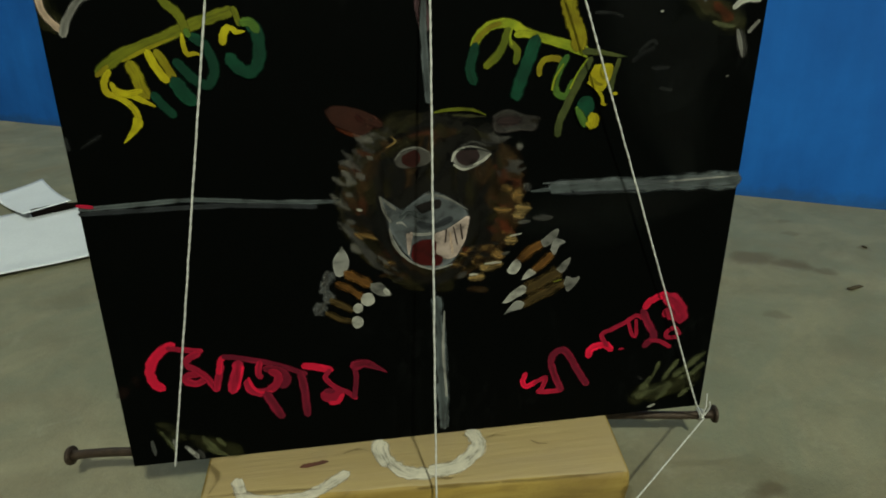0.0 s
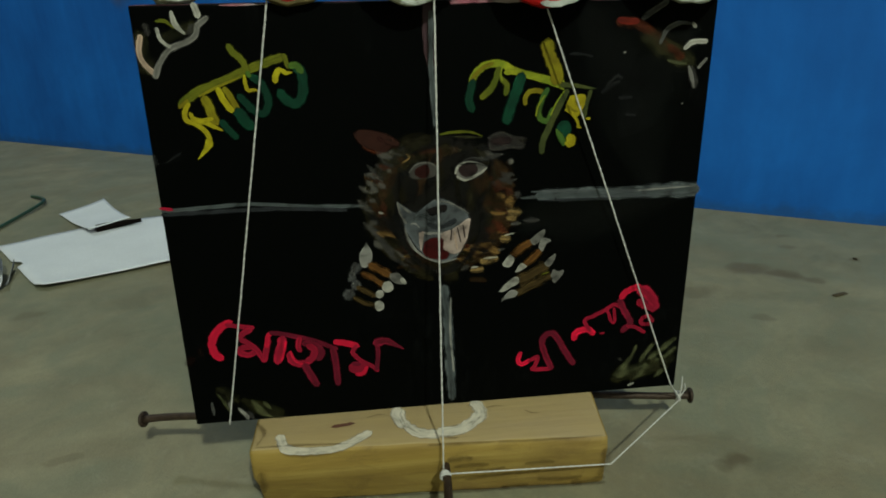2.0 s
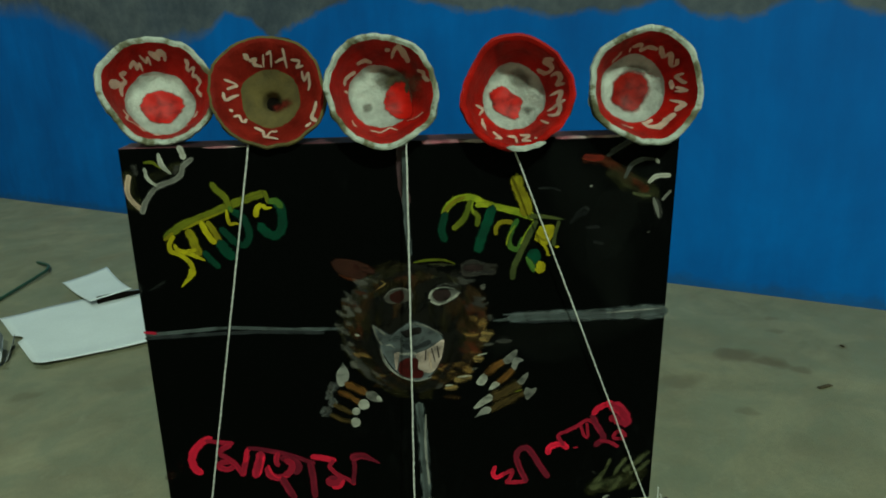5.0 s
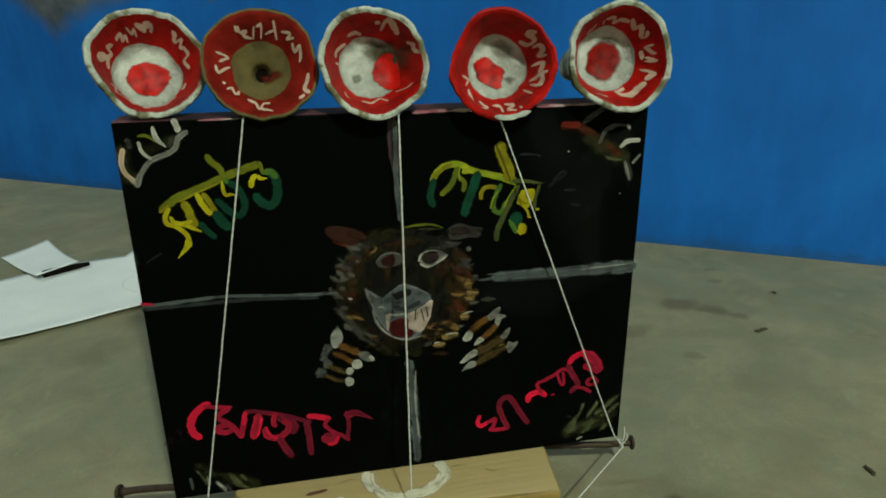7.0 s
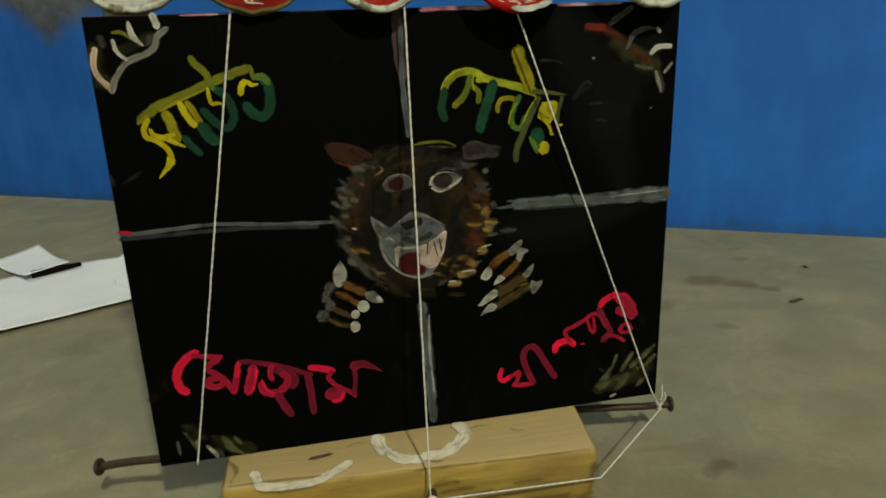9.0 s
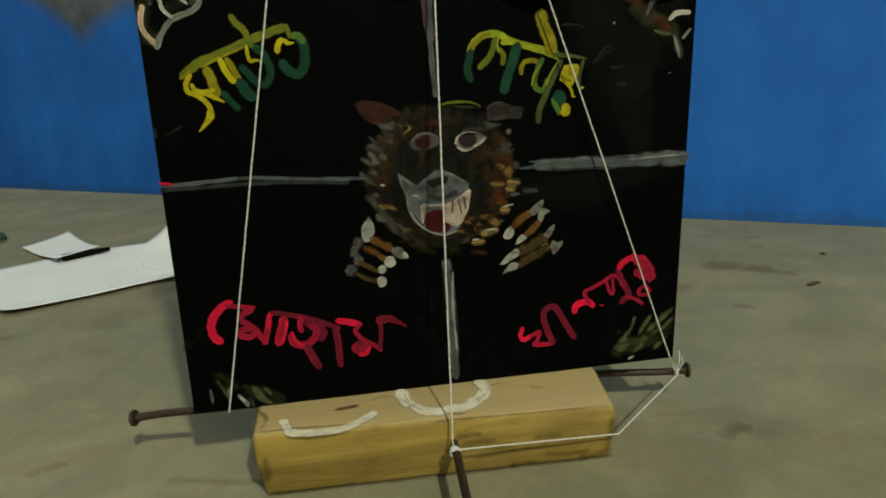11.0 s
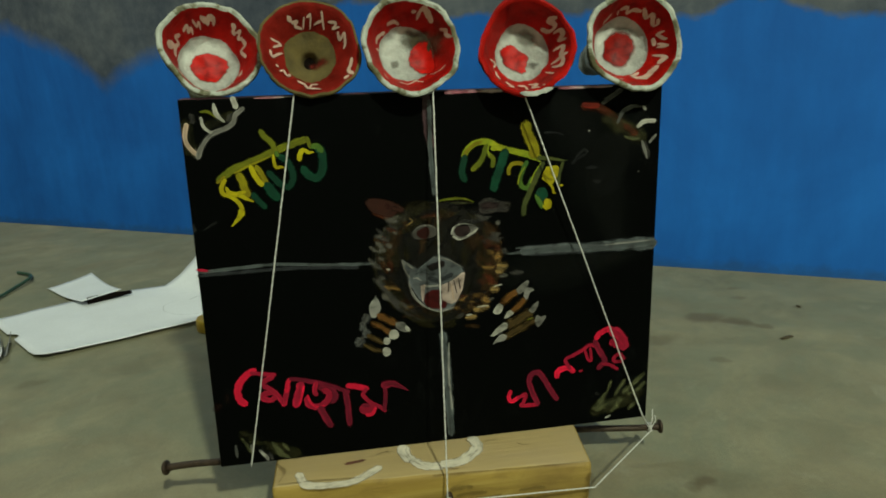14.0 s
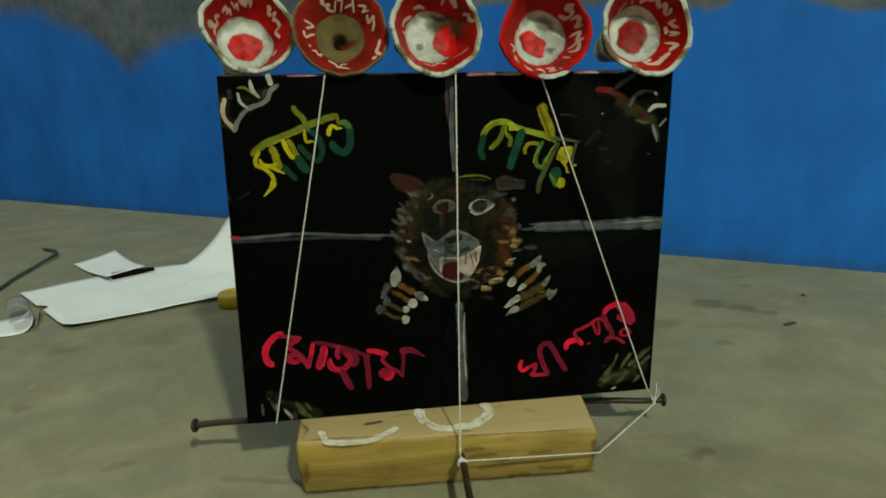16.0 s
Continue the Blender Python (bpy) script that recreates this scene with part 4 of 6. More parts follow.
MOUTH += [
    ("s", EYEDARK, 1.3, 0, (189.3, 141.3), (188.6, 133.3)),
    ("s", EYEDARK, 1.3, 0, (193.3, 142.4), (195.6, 131.5)),
    ("s", EYEDARK, 1.5, 0, (197.3, 143.5), (198.5, 134.6)),
    ("s", PALE, 1.6, 0, (191.4, 139.3), (192.8, 126.4)),
    ("t", GREYLT, 1.6, 0, (159.5, 136.4), (162.7, 129.5), (168.9, 122.7), (176.0, 118.9), (183.0, 117.1), (193.0, 119.4)),
    ("t", GREY, 2.1, 0, (157.2, 143.3), (159.5, 134.4), (163.8, 126.5)),
]
TUFTS_L = [
    ("s", FURASH, 5.5, 0, (136.3, 172.7), (139.4, 170.8)),
    ("s", FURASH, 5.3, 0, (141.3, 175.8), (144.3, 172.9)),
    ("t", FURASH, 4.3, 0, (133.2, 177.6), (136.3, 174.7), (135.5, 168.7)),
    ("s", FURASH, 4.3, 0, (134.6, 164.6), (137.6, 163.7)),
    ("t", CHALK, 2.0, 0, (139.9, 155.8), (142.9, 154.9)),
    ("t", FURASH, 4.3, 0, (134.0, 149.6), (139.1, 147.8)),
    ("s", FURBROWN, 5.1, 0, (141.5, 168.8), (142.7, 161.9)),
    ("t", THINGREY, 4.3, 0, (133.9, 188.6), (138.0, 183.8), (137.2, 178.7)),
    ("t", FURASH, 3.4, 0, (147.0, 185.0), (150.0, 183.1)),
    ("t", FUROCHRE, 5.1, 0, (138.3, 141.7), (142.4, 137.9)),
    ("t", THINGREY, 5.9, 0, (133.1, 147.6), (139.4, 137.8), (149.8, 126.1)),
    ("t", THINGREY, 5.1, 0, (141.6, 132.8), (149.9, 121.1), (160.1, 114.4)),
    ("t", FURASH, 3.9, 0, (150.7, 127.1), (155.9, 121.3)),
    ("t", FUROLIVE, 6.9, 0, (156.1, 114.3), (166.3, 108.6), (176.4, 103.9)),
]
TUFTS_R = [
    ("s", FUROCHRE, 6.5, 0, (220.6, 164.2), (225.7, 162.4)),
    ("s", FURRUST, 6.9, 0, (227.6, 166.4), (230.6, 165.5)),
    ("s", THINGREY, 6.1, 0, (234.6, 164.7), (236.7, 161.7)),
    ("s", FUROCHRE, 10.3, 0, (227.8, 158.5), (231.8, 158.6)),
    ("s", FURGOLD, 8.6, 0, (230.0, 151.5), (237.1, 150.7)),
    ("s", FURGOLD, 6.3, 0, (228.2, 147.5), (234.2, 146.6)),
    ("t", FURASH, 3.5, 0, (231.3, 142.5), (238.3, 142.8)),
    ("s", THINRUST, 7.7, 0, (222.3, 143.3), (224.5, 137.3)),
    ("s", FURGOLD, 7.7, 0, (224.6, 132.3), (229.6, 131.5)),
    ("t", CHALK, 1.4, 0, (226.5, 134.4), (233.5, 135.6)),
    ("s", FUROCHRE, 8.0, 0, (216.8, 125.1), (221.9, 122.3)),
    ("t", FURASH, 3.0, 0, (221.9, 123.3), (226.8, 124.4)),
    ("s", FURGOLD, 7.7, 0, (210.1, 115.9), (221.1, 117.2)),
]
TUFTS_LOW = [
    ("s", FURBROWN, 5.9, 0, (214.7, 129.0), (216.8, 125.1)),
    ("t", CHALK, 1.9, 0, (212.0, 118.0), (222.0, 118.3)),
    ("s", FURGOLD, 5.7, 0, (203.3, 109.7), (211.3, 109.9)),
    ("t", CHALK, 1.7, 0, (203.2, 111.7), (208.2, 111.8)),
    ("s", FURBROWN, 4.7, 0, (202.5, 102.7), (213.5, 101.0)),
    ("s", FUROLIVE, 10.3, 0, (184.4, 105.1), (192.4, 105.4)),
    ("t", THINGREY, 5.1, 0, (196.3, 110.5), (201.2, 113.6)),
    ("s", FURBROWN, 5.9, 0, (206.1, 116.8), (208.9, 120.9)),
    ("t", THINGREY, 3.4, 0, (221.3, 174.3), (225.3, 175.4), (230.3, 176.5)),
    ("s", FURASH, 4.6, 0, (228.9, 187.5), (231.0, 186.6)),
    ("t", THINGREY, 4.1, 0, (224.2, 177.4), (229.4, 173.5), (234.3, 174.7)),
    ("s", FURRUST, 5.7, 0, (221.3, 174.3), (221.6, 167.3)),
    ("t", THINGREY, 5.1, 0, (240.2, 144.8), (251.3, 144.2)),
]
PAW_L = [
    ("f", GREYLT, 0.2, 0, (130.5, 135.5), (133.7, 128.6), (133.9, 122.6), (130.0, 116.5), (126.0, 117.4), (124.8, 125.3), (126.7, 129.4)),
    ("s", BRONZE, 7.6, 0, (132.0, 118.5), (138.1, 114.7), (145.2, 109.9)),
    ("f", GREY, 0.2, 0, (145.2, 110.9), (151.2, 111.1), (155.4, 106.2), (157.5, 102.3), (151.5, 102.1), (145.4, 105.9)),
    ("s", CHALK, 3.8, 0, (153.4, 106.2), (155.5, 103.2)),
    ("s", SMOKEGREY, 8.5, 0, (120.4, 113.8), (122.4, 116.2), (121.4, 118.8)),
    ("s", SMOKEGREY, 6.8, 0, (117.6, 107.7), (119.6, 110.1), (118.6, 112.7)),
    ("s", THINGREY, 3.9, 0, (121.9, 120.2), (119.2, 111.1)),
    ("s", BRONZE, 5.7, 0, (126.2, 112.4), (134.3, 107.6), (141.5, 101.8)),
    ("e", CHALK, 4.0, 4.2, (143.5, 100.9)),
]
PAW_L2 = [
    ("s", SMOKEGREY, 7.4, 0, (119.8, 101.8), (121.8, 104.2), (120.8, 106.8)),
    ("s", SMOKEGREY, 8.5, 0, (114.0, 94.6), (116.0, 97.0), (115.0, 99.6)),
    ("s", THINGREY, 2.9, 0, (119.5, 101.2), (114.7, 95.0)),
    ("s", BRONZEDK, 4.8, 0, (122.5, 102.2), (128.6, 98.4), (134.7, 94.6)),
    ("e", CHALK, 2.9, 3.0, (137.7, 95.7)),
    ("s", BRONZEDK, 4.8, 0, (119.7, 94.2), (126.9, 89.4), (134.9, 86.6)),
    ("e", CHALK, 3.4, 4.0, (136.9, 86.7)),
]
PAW_R = [
    ("s", BRONZE, 7.3, 0, (232.0, 118.6), (239.8, 124.8), (245.7, 128.0)),
    ("f", CHALK, 0.2, 0, (225.2, 112.4), (229.0, 118.5), (232.0, 119.6), (234.1, 115.6), (231.3, 110.5), (227.3, 110.4)),
    ("f", GREY, 0.2, 0, (244.7, 129.9), (250.5, 135.1), (255.5, 137.3), (254.7, 131.2), (250.8, 127.1), (246.8, 126.0)),
    ("s", BRONZE, 6.7, 0, (241.3, 110.8), (247.1, 116.0), (252.0, 121.2)),
    ("f", CHALK, 0.2, 0, (234.4, 105.6), (236.3, 109.7), (239.2, 112.8), (243.3, 109.9), (238.4, 106.7)),
    ("f", GREYLT, 0.2, 0, (250.9, 124.1), (252.7, 130.2), (255.7, 131.3), (260.7, 128.4), (256.8, 126.3), (254.0, 120.2)),
]
PAW_R2 = [
    ("s", BRONZEDK, 11.5, 0, (237.6, 98.7), (247.5, 104.0), (257.3, 109.3)),
    ("f", CHALK, 0.2, 0, (222.8, 91.3), (228.6, 98.4), (235.5, 102.7), (238.6, 98.7), (232.8, 94.6), (226.8, 91.4)),
    ("f", GREY, 0.2, 0, (255.3, 111.3), (259.1, 115.4), (264.0, 118.5), (263.2, 113.5), (259.3, 108.4)),
    ("s", BRONZEDK, 7.9, 0, (235.9, 89.7), (246.7, 95.0), (261.6, 101.4)),
    ("t", OLIVE, 1.3, 0, (254.5, 103.2), (259.5, 104.4)),
    ("f", GREYLT, 0.2, 0, (224.1, 83.3), (227.0, 87.4), (231.8, 92.5), (236.9, 90.7), (235.0, 86.6), (229.0, 85.5)),
    ("f", GREY, 0.2, 0, (260.6, 101.4), (262.4, 106.5), (266.5, 104.6), (270.4, 105.7), (269.6, 101.7), (263.7, 95.5)),
]
BLOCK_MARKS = [
    ("s", WOODCHALK, 8.6, 0, (-34.9, -20.4), (-29.3, -33.5), (-13.5, -37.9), (8.1, -36.3), (25.4, -26.4), (29.4, -24.1)),
    ("s", WOODCHALK, 8.6, 0, (51.5, -1.5), (48.7, -7.5), (52.6, -20.8)),
]
BLOCK_RING = [
    ("s", WOODCHALK, 10.2, 0, (51.8, -3.1), (53.1, -14.6), (59.4, -23.7), (68.0, -29.4), (79.2, -30.6)),
    ("s", WOODCHALK, 11.2, 0, (79.4, -29.6), (95.4, -27.6), (108.4, -19.0), (112.6, -10.3), (108.8, -1.2)),
]
SCUFFS = [
    ("s", SCUFF, 3.8, 0, (290.6, 230.7), (295.3, 234.6), (301.7, 237.6)),
    ("s", SCUFF, 2.9, 0, (293.7, 235.5), (299.9, 240.9), (303.3, 239.2)),
    ("s", SCUFF, 3.1, 0, (302.2, 226.9), (311.3, 227.0)),
    ("s", CHALK, 1.4, 0, (303.4, 255.8), (304.7, 256.1)),
    ("s", GREY, 1.2, 0, (346.2, 221.5), (347.5, 221.6)),
    ("s", SCUFF, 2.4, 0, (267.2, 255.7), (276.8, 255.4), (282.4, 253.6)),
    ("s", SCUFF, 2.9, 0, (307.8, 215.9), (314.5, 214.8)),
]
SCUFFS_LEFT = [
    ("s", SCUFF, 3.4, 0, (7.0, 195.4), (12.1, 198.7), (17.0, 201.3)),
    ("s", SCUFF, 3.9, 0, (1.2, 200.7), (1.7, 194.9)),
]
SMEARS = [
    ("s", STAIN, 7.9, 0, (-0.4, 50.9), (4.3, 55.3)),
    ("s", STAIN, 6.6, 0, (9.5, 62.9), (11.0, 56.2)),
]
# broad strokes that paint the sheen and dust on the board's right half
SHEEN_PATCHES = [
    ("t", SHEEN_DUST, 66.5, 0, (283.2, 276.6), (308.9, 229.1), (334.2, 157.9)),
    ("t", SHEEN_DUST, 45.7, 0, (238.3, 143.6), (284.2, 144.7), (353.9, 156.8)),
    ("t", SHEEN_DUST, 41.8, 0, (311.8, 210.2), (335.7, 246.4), (352.2, 270.9)),
]
EMBLEM = (181.7, 159.2, 53.2, 52.3)

painted("sheen_patch", SHEEN_PATCHES, board, on_board, "faint painted gloss sheen and dust on the black paint", 0.00004, 0.00001)
painted("cross_line", LINES, board, on_board, "thin grey brushed cross line")
painted("cross_line", LINES_TOP, board, on_board, "plum and grey brushed line")
painted("painted_word", LEFT_BAR + LEFT_BODY + LEFT_GREEN, board, on_board, "yellow and green brushed word")
painted("painted_word", RIGHT_BAR + RIGHT_BODY + RIGHT_END, board, on_board, "lime and green brushed word")
painted("painted_word", RED_A + RED_B, board, on_board, "pink-red brushed word")
painted("painted_word", PLACE_A + PLACE_B, board, on_board, "slanting crimson brushed word")
painted("corner_spray", SPRAY_TL, board, on_board, "chalk-white brushed twigs")
painted("corner_spray", SPRAY_TR, board, on_board, "rust and grey brushed twigs")
painted("corner_spray", SPRAY_BL, board, on_board, "faint olive brushed leaves")
painted("corner_spray", SPRAY_BR, board, on_board, "moss-green brushed leaves")


def emblem():
    """The round brown motif in the middle: a dark disc with a ring of short daubs and plain patches inside."""
    rnd = random.Random(5)
    cu, cv, ru, rv = EMBLEM
    strokes = [("e", UMBER, ru * 0.95, rv * 0.95, (cu, cv))]

    def lick(kind, material, a, k, length, width, turn, bend):
        """One soft lick of the brush at angle a and k radii from the middle."""
        u, v = cu + ru * k * math.cos(a), cv + rv * k * math.sin(a)
        d, n = Vector((math.cos(turn), math.sin(turn))), Vector((-math.sin(turn), math.cos(turn)))
        pts = [Vector((u, v)) + d * length * q + n * bend * (0.25 - q * q) * 4 for q in (-0.5, 0.0, 0.5)]
        strokes.append((kind, material, width, 0, *(tuple(p) for p in pts)))

    for i in range(70):
        a, k = rnd.uniform(0, math.tau), rnd.uniform(0.35, 0.84)
        if math.sin(a) < 0.1 and k < 0.66:
            k = rnd.uniform(0.68, 0.86)
        colour = rnd.choice((FURDARK, FURDARK, FUROLIVE, FUROLIVE, FURBROWN, FURRUST if rnd.random() < 0.4 else FURBROWN))
        turn = a + math.pi / 2 + rnd.uniform(-0.4, 0.4) if k > 0.62 else math.pi / 2 + rnd.uniform(-0.7, 0.7)
        lick("t", colour, a, k, rnd.uniform(12, 28), rnd.uniform(8.0, 16.0), turn, rnd.uniform(-1.5, 1.5))
    for low, high, material, width in ((100, 215, FUROLIVE, 15.0), (120, 200, THINGREY, 11.0), (-75, 35, FURBROWN, 15.0), (-150, -60, FUROLIVE, 13.0), (215, 262, FURBROWN, 11.0)):
        arc = [radians(low + (high - low) * q / 6) for q in range(7)]
        strokes.append(("s", material, width, 0, *((cu + ru * 0.88 * math.cos(a), cv + rv * 0.88 * math.sin(a)) for a in arc)))
    for i in range(120):
        a = math.pi / 2 + rnd.uniform(0.6, math.tau - 0.6)
        side, low = math.cos(a), math.sin(a)
        if side > 0.3:
            k, turn = rnd.uniform(0.72, 0.94), rnd.choice((math.pi, -0.2)) + rnd.uniform(-0.5, 0.5)
            colour = rnd.choice((FUROCHRE, FURBROWN, FURBROWN, FURRUST, FUROLIVE, FURDARK)) if low < 0.12 else rnd.choice((FURBROWN, FURRUST, FUROLIVE, FURDARK, THINGREY))
            length, width = rnd.uniform(6, 12), rnd.uniform(4.0, 7.5)
        elif low < -0.75:
            k, turn = rnd.uniform(0.80, 0.97), a + math.pi / 2 + rnd.uniform(-0.9, 0.9)
            colour = rnd.choice((FUROLIVE, FURBROWN, FUROLIVE, THINGREY, FUROCHRE if rnd.random() < 0.4 else FURBROWN))
            length, width = rnd.uniform(6, 14), rnd.uniform(3.5, 7.0)
        else:
            k, turn = rnd.uniform(0.76, 0.97), math.radians(-38) + rnd.uniform(-0.45, 0.45)
            colour = rnd.choice((FURASH, THINGREY, FURBROWN, FUROLIVE, THINGREY)) if k > 0.88 else rnd.choice((FURBROWN, FUROLIVE, FURRUST, FUROCHRE if rnd.random() < 0.3 else FURDARK))
            length, width = rnd.uniform(6, 14), rnd.uniform(3.5, 7.5)
        lick("t", colour, a, k, length, width, turn, rnd.uniform(-1.2, 1.2))
    painted("painted_emblem", strokes, board, on_board, "dark brown round motif edged with ochre daubs", 0.00012, 0.0000008, "daub")
    painted("emblem_patch", TUFTS_L + TUFTS_R + TUFTS_LOW, board, on_board, "ash, ochre and gold dabs round the motif", 0.00026, 0.000008)
    painted("emblem_patch", EARS + EYES, board, on_board, "red-brown and grey patches of paint", 0.00044, 0.00002)
    painted("emblem_patch", MUZZLE + MOUTH, board, on_board, "plain grey, red and cream patches of paint", 0.00044, 0.00002)
    painted("emblem_bar", PAW_L + PAW_L2, board, on_board, "bronze brushed bars tipped with chalk white", 0.00050, 0.00003)
    painted("emblem_bar", PAW_R + PAW_R2, board, on_board, "bronze brushed bars with grey points", 0.00050, 0.00003)



emblem()
painted("worn_edge_paint", [("s", EDGEPINK, 3.2, 0, (190, 288.8), (214, 288.9), (240, 288.7))], board, on_board, "pink and white paint left on the top edge")
painted("worn_edge_paint", [("s", EDGEPINK, 2.4, 0, (278, 289.0), (300, 289.3), (322, 289.2))], board, on_board, "pink and white paint left on the top edge")
painted("worn_edge_paint", [("t", EDGEPINK, 1.5, 0, (52, 289.2), (66, 289.2), (80, 289.3))], board, on_board, "faint pink paint left on the top edge")
painted("scuff", SCUFFS, board, on_board, "faint scratches in the black paint")
painted("scuff", SCUFFS_LEFT, board, on_board, "faint rubbed mark")
painted("smear", SMEARS, board, on_board, "faint red-brown smear")

# ---- the wood block under the board ----
BLOCK = tagged(empty("wood_block", pose(0.075, 0.0, 0.0)), "pale sawn wood block with chalk-white ring marks, on the floor", "wood block")


def block_top(x, y):
    """Height of the block's top at world x, y: it slopes to the right and to the front."""
    k = (x + 0.0555) / 0.257
    return (0.0628 - 0.0070 * k) + (0.10 + 0.085 * k) * min(y, 0.0) + 0.01 * max(y, 0.0)


def build_block():
    bm = bmesh.new()
    nx, lanes = 24, []
    for i in range(nx + 1):
        k = i / nx
        x = -0.0555 + 0.257 * k
        yt, yb = -0.034 - 0.012 * k, -0.016 - 0.023 * k
        row = []
        for y, z in ((yb, 0.0), (yb * 0.55 + yt * 0.45, 0.022), (yt, 0.036), (yt, None), (yt + 0.018, None), (-0.002, None), (0.030, None), (0.062, None), (0.064, 0.03), (0.060, 0.0)):
            zz = block_top(x, y) if z is None else z
            n = 0.0012 * noise.noise((x * 40, y * 40, zz * 40))
            row.append(Vector((x - 0.075 + (0.003 * (y + 0.03) / 0.05 if i in (0, nx) else 0), y + n, max(0.0, zz + (n * 0.5 if z != 0.0 else 0)))))
        lanes.append([bm.verts.new(v) for v in row])
    for a, b in zip(lanes, lanes[1:]):
        for j in range(len(a)):
            bm.faces.new((a[j], b[j], b[(j + 1) % len(a)], a[(j + 1) % len(a)]))
    bm.faces.new(lanes[0])
    bm.faces.new(lanes[-1][::-1])
    bmesh.ops.recalc_face_normals(bm, faces=bm.faces)
    sharp = [e for e in bm.edges if len(e.link_faces) == 2 and e.calc_face_angle() > 0.7]
    bmesh.ops.bevel(bm, geom=sharp, offset=0.0036, segments=3, profile=0.5, affect="EDGES", clamp_overlap=True)
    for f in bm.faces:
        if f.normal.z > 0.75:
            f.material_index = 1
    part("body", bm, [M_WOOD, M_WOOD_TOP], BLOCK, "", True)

    def on_block(u, v, d):
        return Vector((u - 0.075, v, block_top(u, v) + 0.0006 + d))
    painted("ring_mark", BLOCK_RING, BLOCK, on_block, "chalk-white open ring")
    painted("arc_mark", BLOCK_MARKS, BLOCK, on_block, "chalk-white arc")
    def on_front(u, v, d):
        k = (u + 0.0555) / 0.257
        yt, yb = -0.034 - 0.012 * k, -0.016 - 0.023 * k
        y = yb + (yt - yb) * min(1.0, v / 0.036)
        return Vector((u - 0.075, y - 0.0014 - d, v))
    low = ((8, (176, 6), (188, 6), (199, 9)), (6, (124, 5), (133, 6), (142, 6)), (7, (150, 12), (165, 10), (182, 11)), (5, (-48, 4), (-20, 4), (10, 5)), (9, (196, 12), (199, 24), (198, 38)),
           (6, (-52, 2.6), (0, 2.8), (70, 2.8)), (6, (70, 2.6), (130, 2.9), (200, 2.8)))
    high = ((8, (84, 40), (92, 41), (100, 40)), (6, (96, 17), (120, 20), (150, 21)), (6, (88, 33), (99, 34), (112, 33)), (7, (140, 30), (152, 31), (160, 30)), (9, (-50, 20), (-49, 30), (-48, 42)), (7, (104, 27), (116, 26), (124, 28)))
    for wide, *run in low + high:
        painted("stain", [("s", WOODSTAIN, wide, 0, *run)], BLOCK, on_front, "brown stain in the wood")
    for wide, *run in ((4, (70, -41), (95, -42), (118, -43)), (3.5, (120, -43), (150, -44.5), (196, -45)), (3, (118, -8), (124, -7), (131, -8)), (2.5, (146, -14), (150, -17), (156, -18)),
                       (3, (104, -4), (110, -5), (116, -4)), (3, (78, -33), (88, -36), (92, -36)), (4, (-50, -30), (-20, -31), (20, -34)), (5, (-52, -5), (-46, -16), (-50, -28)), (2.5, (28, -8), (36, -6), (44, -8))):
        painted("stain", [("t", WOODSTAIN, wide, 0, *run)], BLOCK, on_block, "brown stain in the wood")
    bm = bmesh.new()
    dab(bm, [(0.002, -0.0150), (0.009, -0.0140), (0.018, -0.0130)], 0.0035, 0.0001, lambda u, v, d: on_block(u, v, d + 0.0001), 0.4, 0.5)
    part("knot", bm, M_RAW, BLOCK, "dark brown knot")


build_block()


# ---- nails ----
def nail(name, tip, head, radius, label):
    a, b = Vector(tip), Vector(head)
    ob = tagged(empty(name, Matrix.Translation(b)), label, "nail", "nails round the block")
    d = a - b
    side = d.orthogonal().normalized() * d.length
    bm = bmesh.new()
    pts = [d * k + side * (0.012 * math.sin(k * 3.1) + 0.004 * math.sin(k * 9)) for k in (0.0, 0.04, 0.12, 0.25, 0.4, 0.6, 0.8, 0.96, 1.0)]
    tube(bm, pts, [radius * 1.25, radius * 1.05, radius, radius, radius * 0.98, radius * 1.02, radius, radius * 0.8, radius * 0.3], 12)
    bmesh.ops.recalc_face_normals(bm, faces=bm.faces)
    part("shank", bm, M_IRON, ob)
    bm = bmesh.new()
    w = d.normalized()
    tube(bm, [w * 0.0002, -w * 0.0006, -w * 0.0020, -w * 0.0026], [radius * 1.9, radius * 2.15, radius * 2.1, radius * 1.7], 16)
    bmesh.ops.recalc_face_normals(bm, faces=bm.faces)
    part("head", bm, M_IRON, ob, "flat rusty nail head")
    return ob


nail("nail", (-0.046, 0.016, 0.0560), (-0.150, 0.047, 0.044), 0.0030, "long rusty iron nail driven into the block's end under the board")
nail("nail", (0.197, 0.030, 0.036), (0.291, 0.016, 0.0315), 0.0030, "long rusty iron nail with thread knotted round it")
nail("nail", (0.082, -0.030, 0.035), (0.0745, -0.128, 0.028), 0.0030, "rusty iron nail driven into the block's front, thread tied to it")


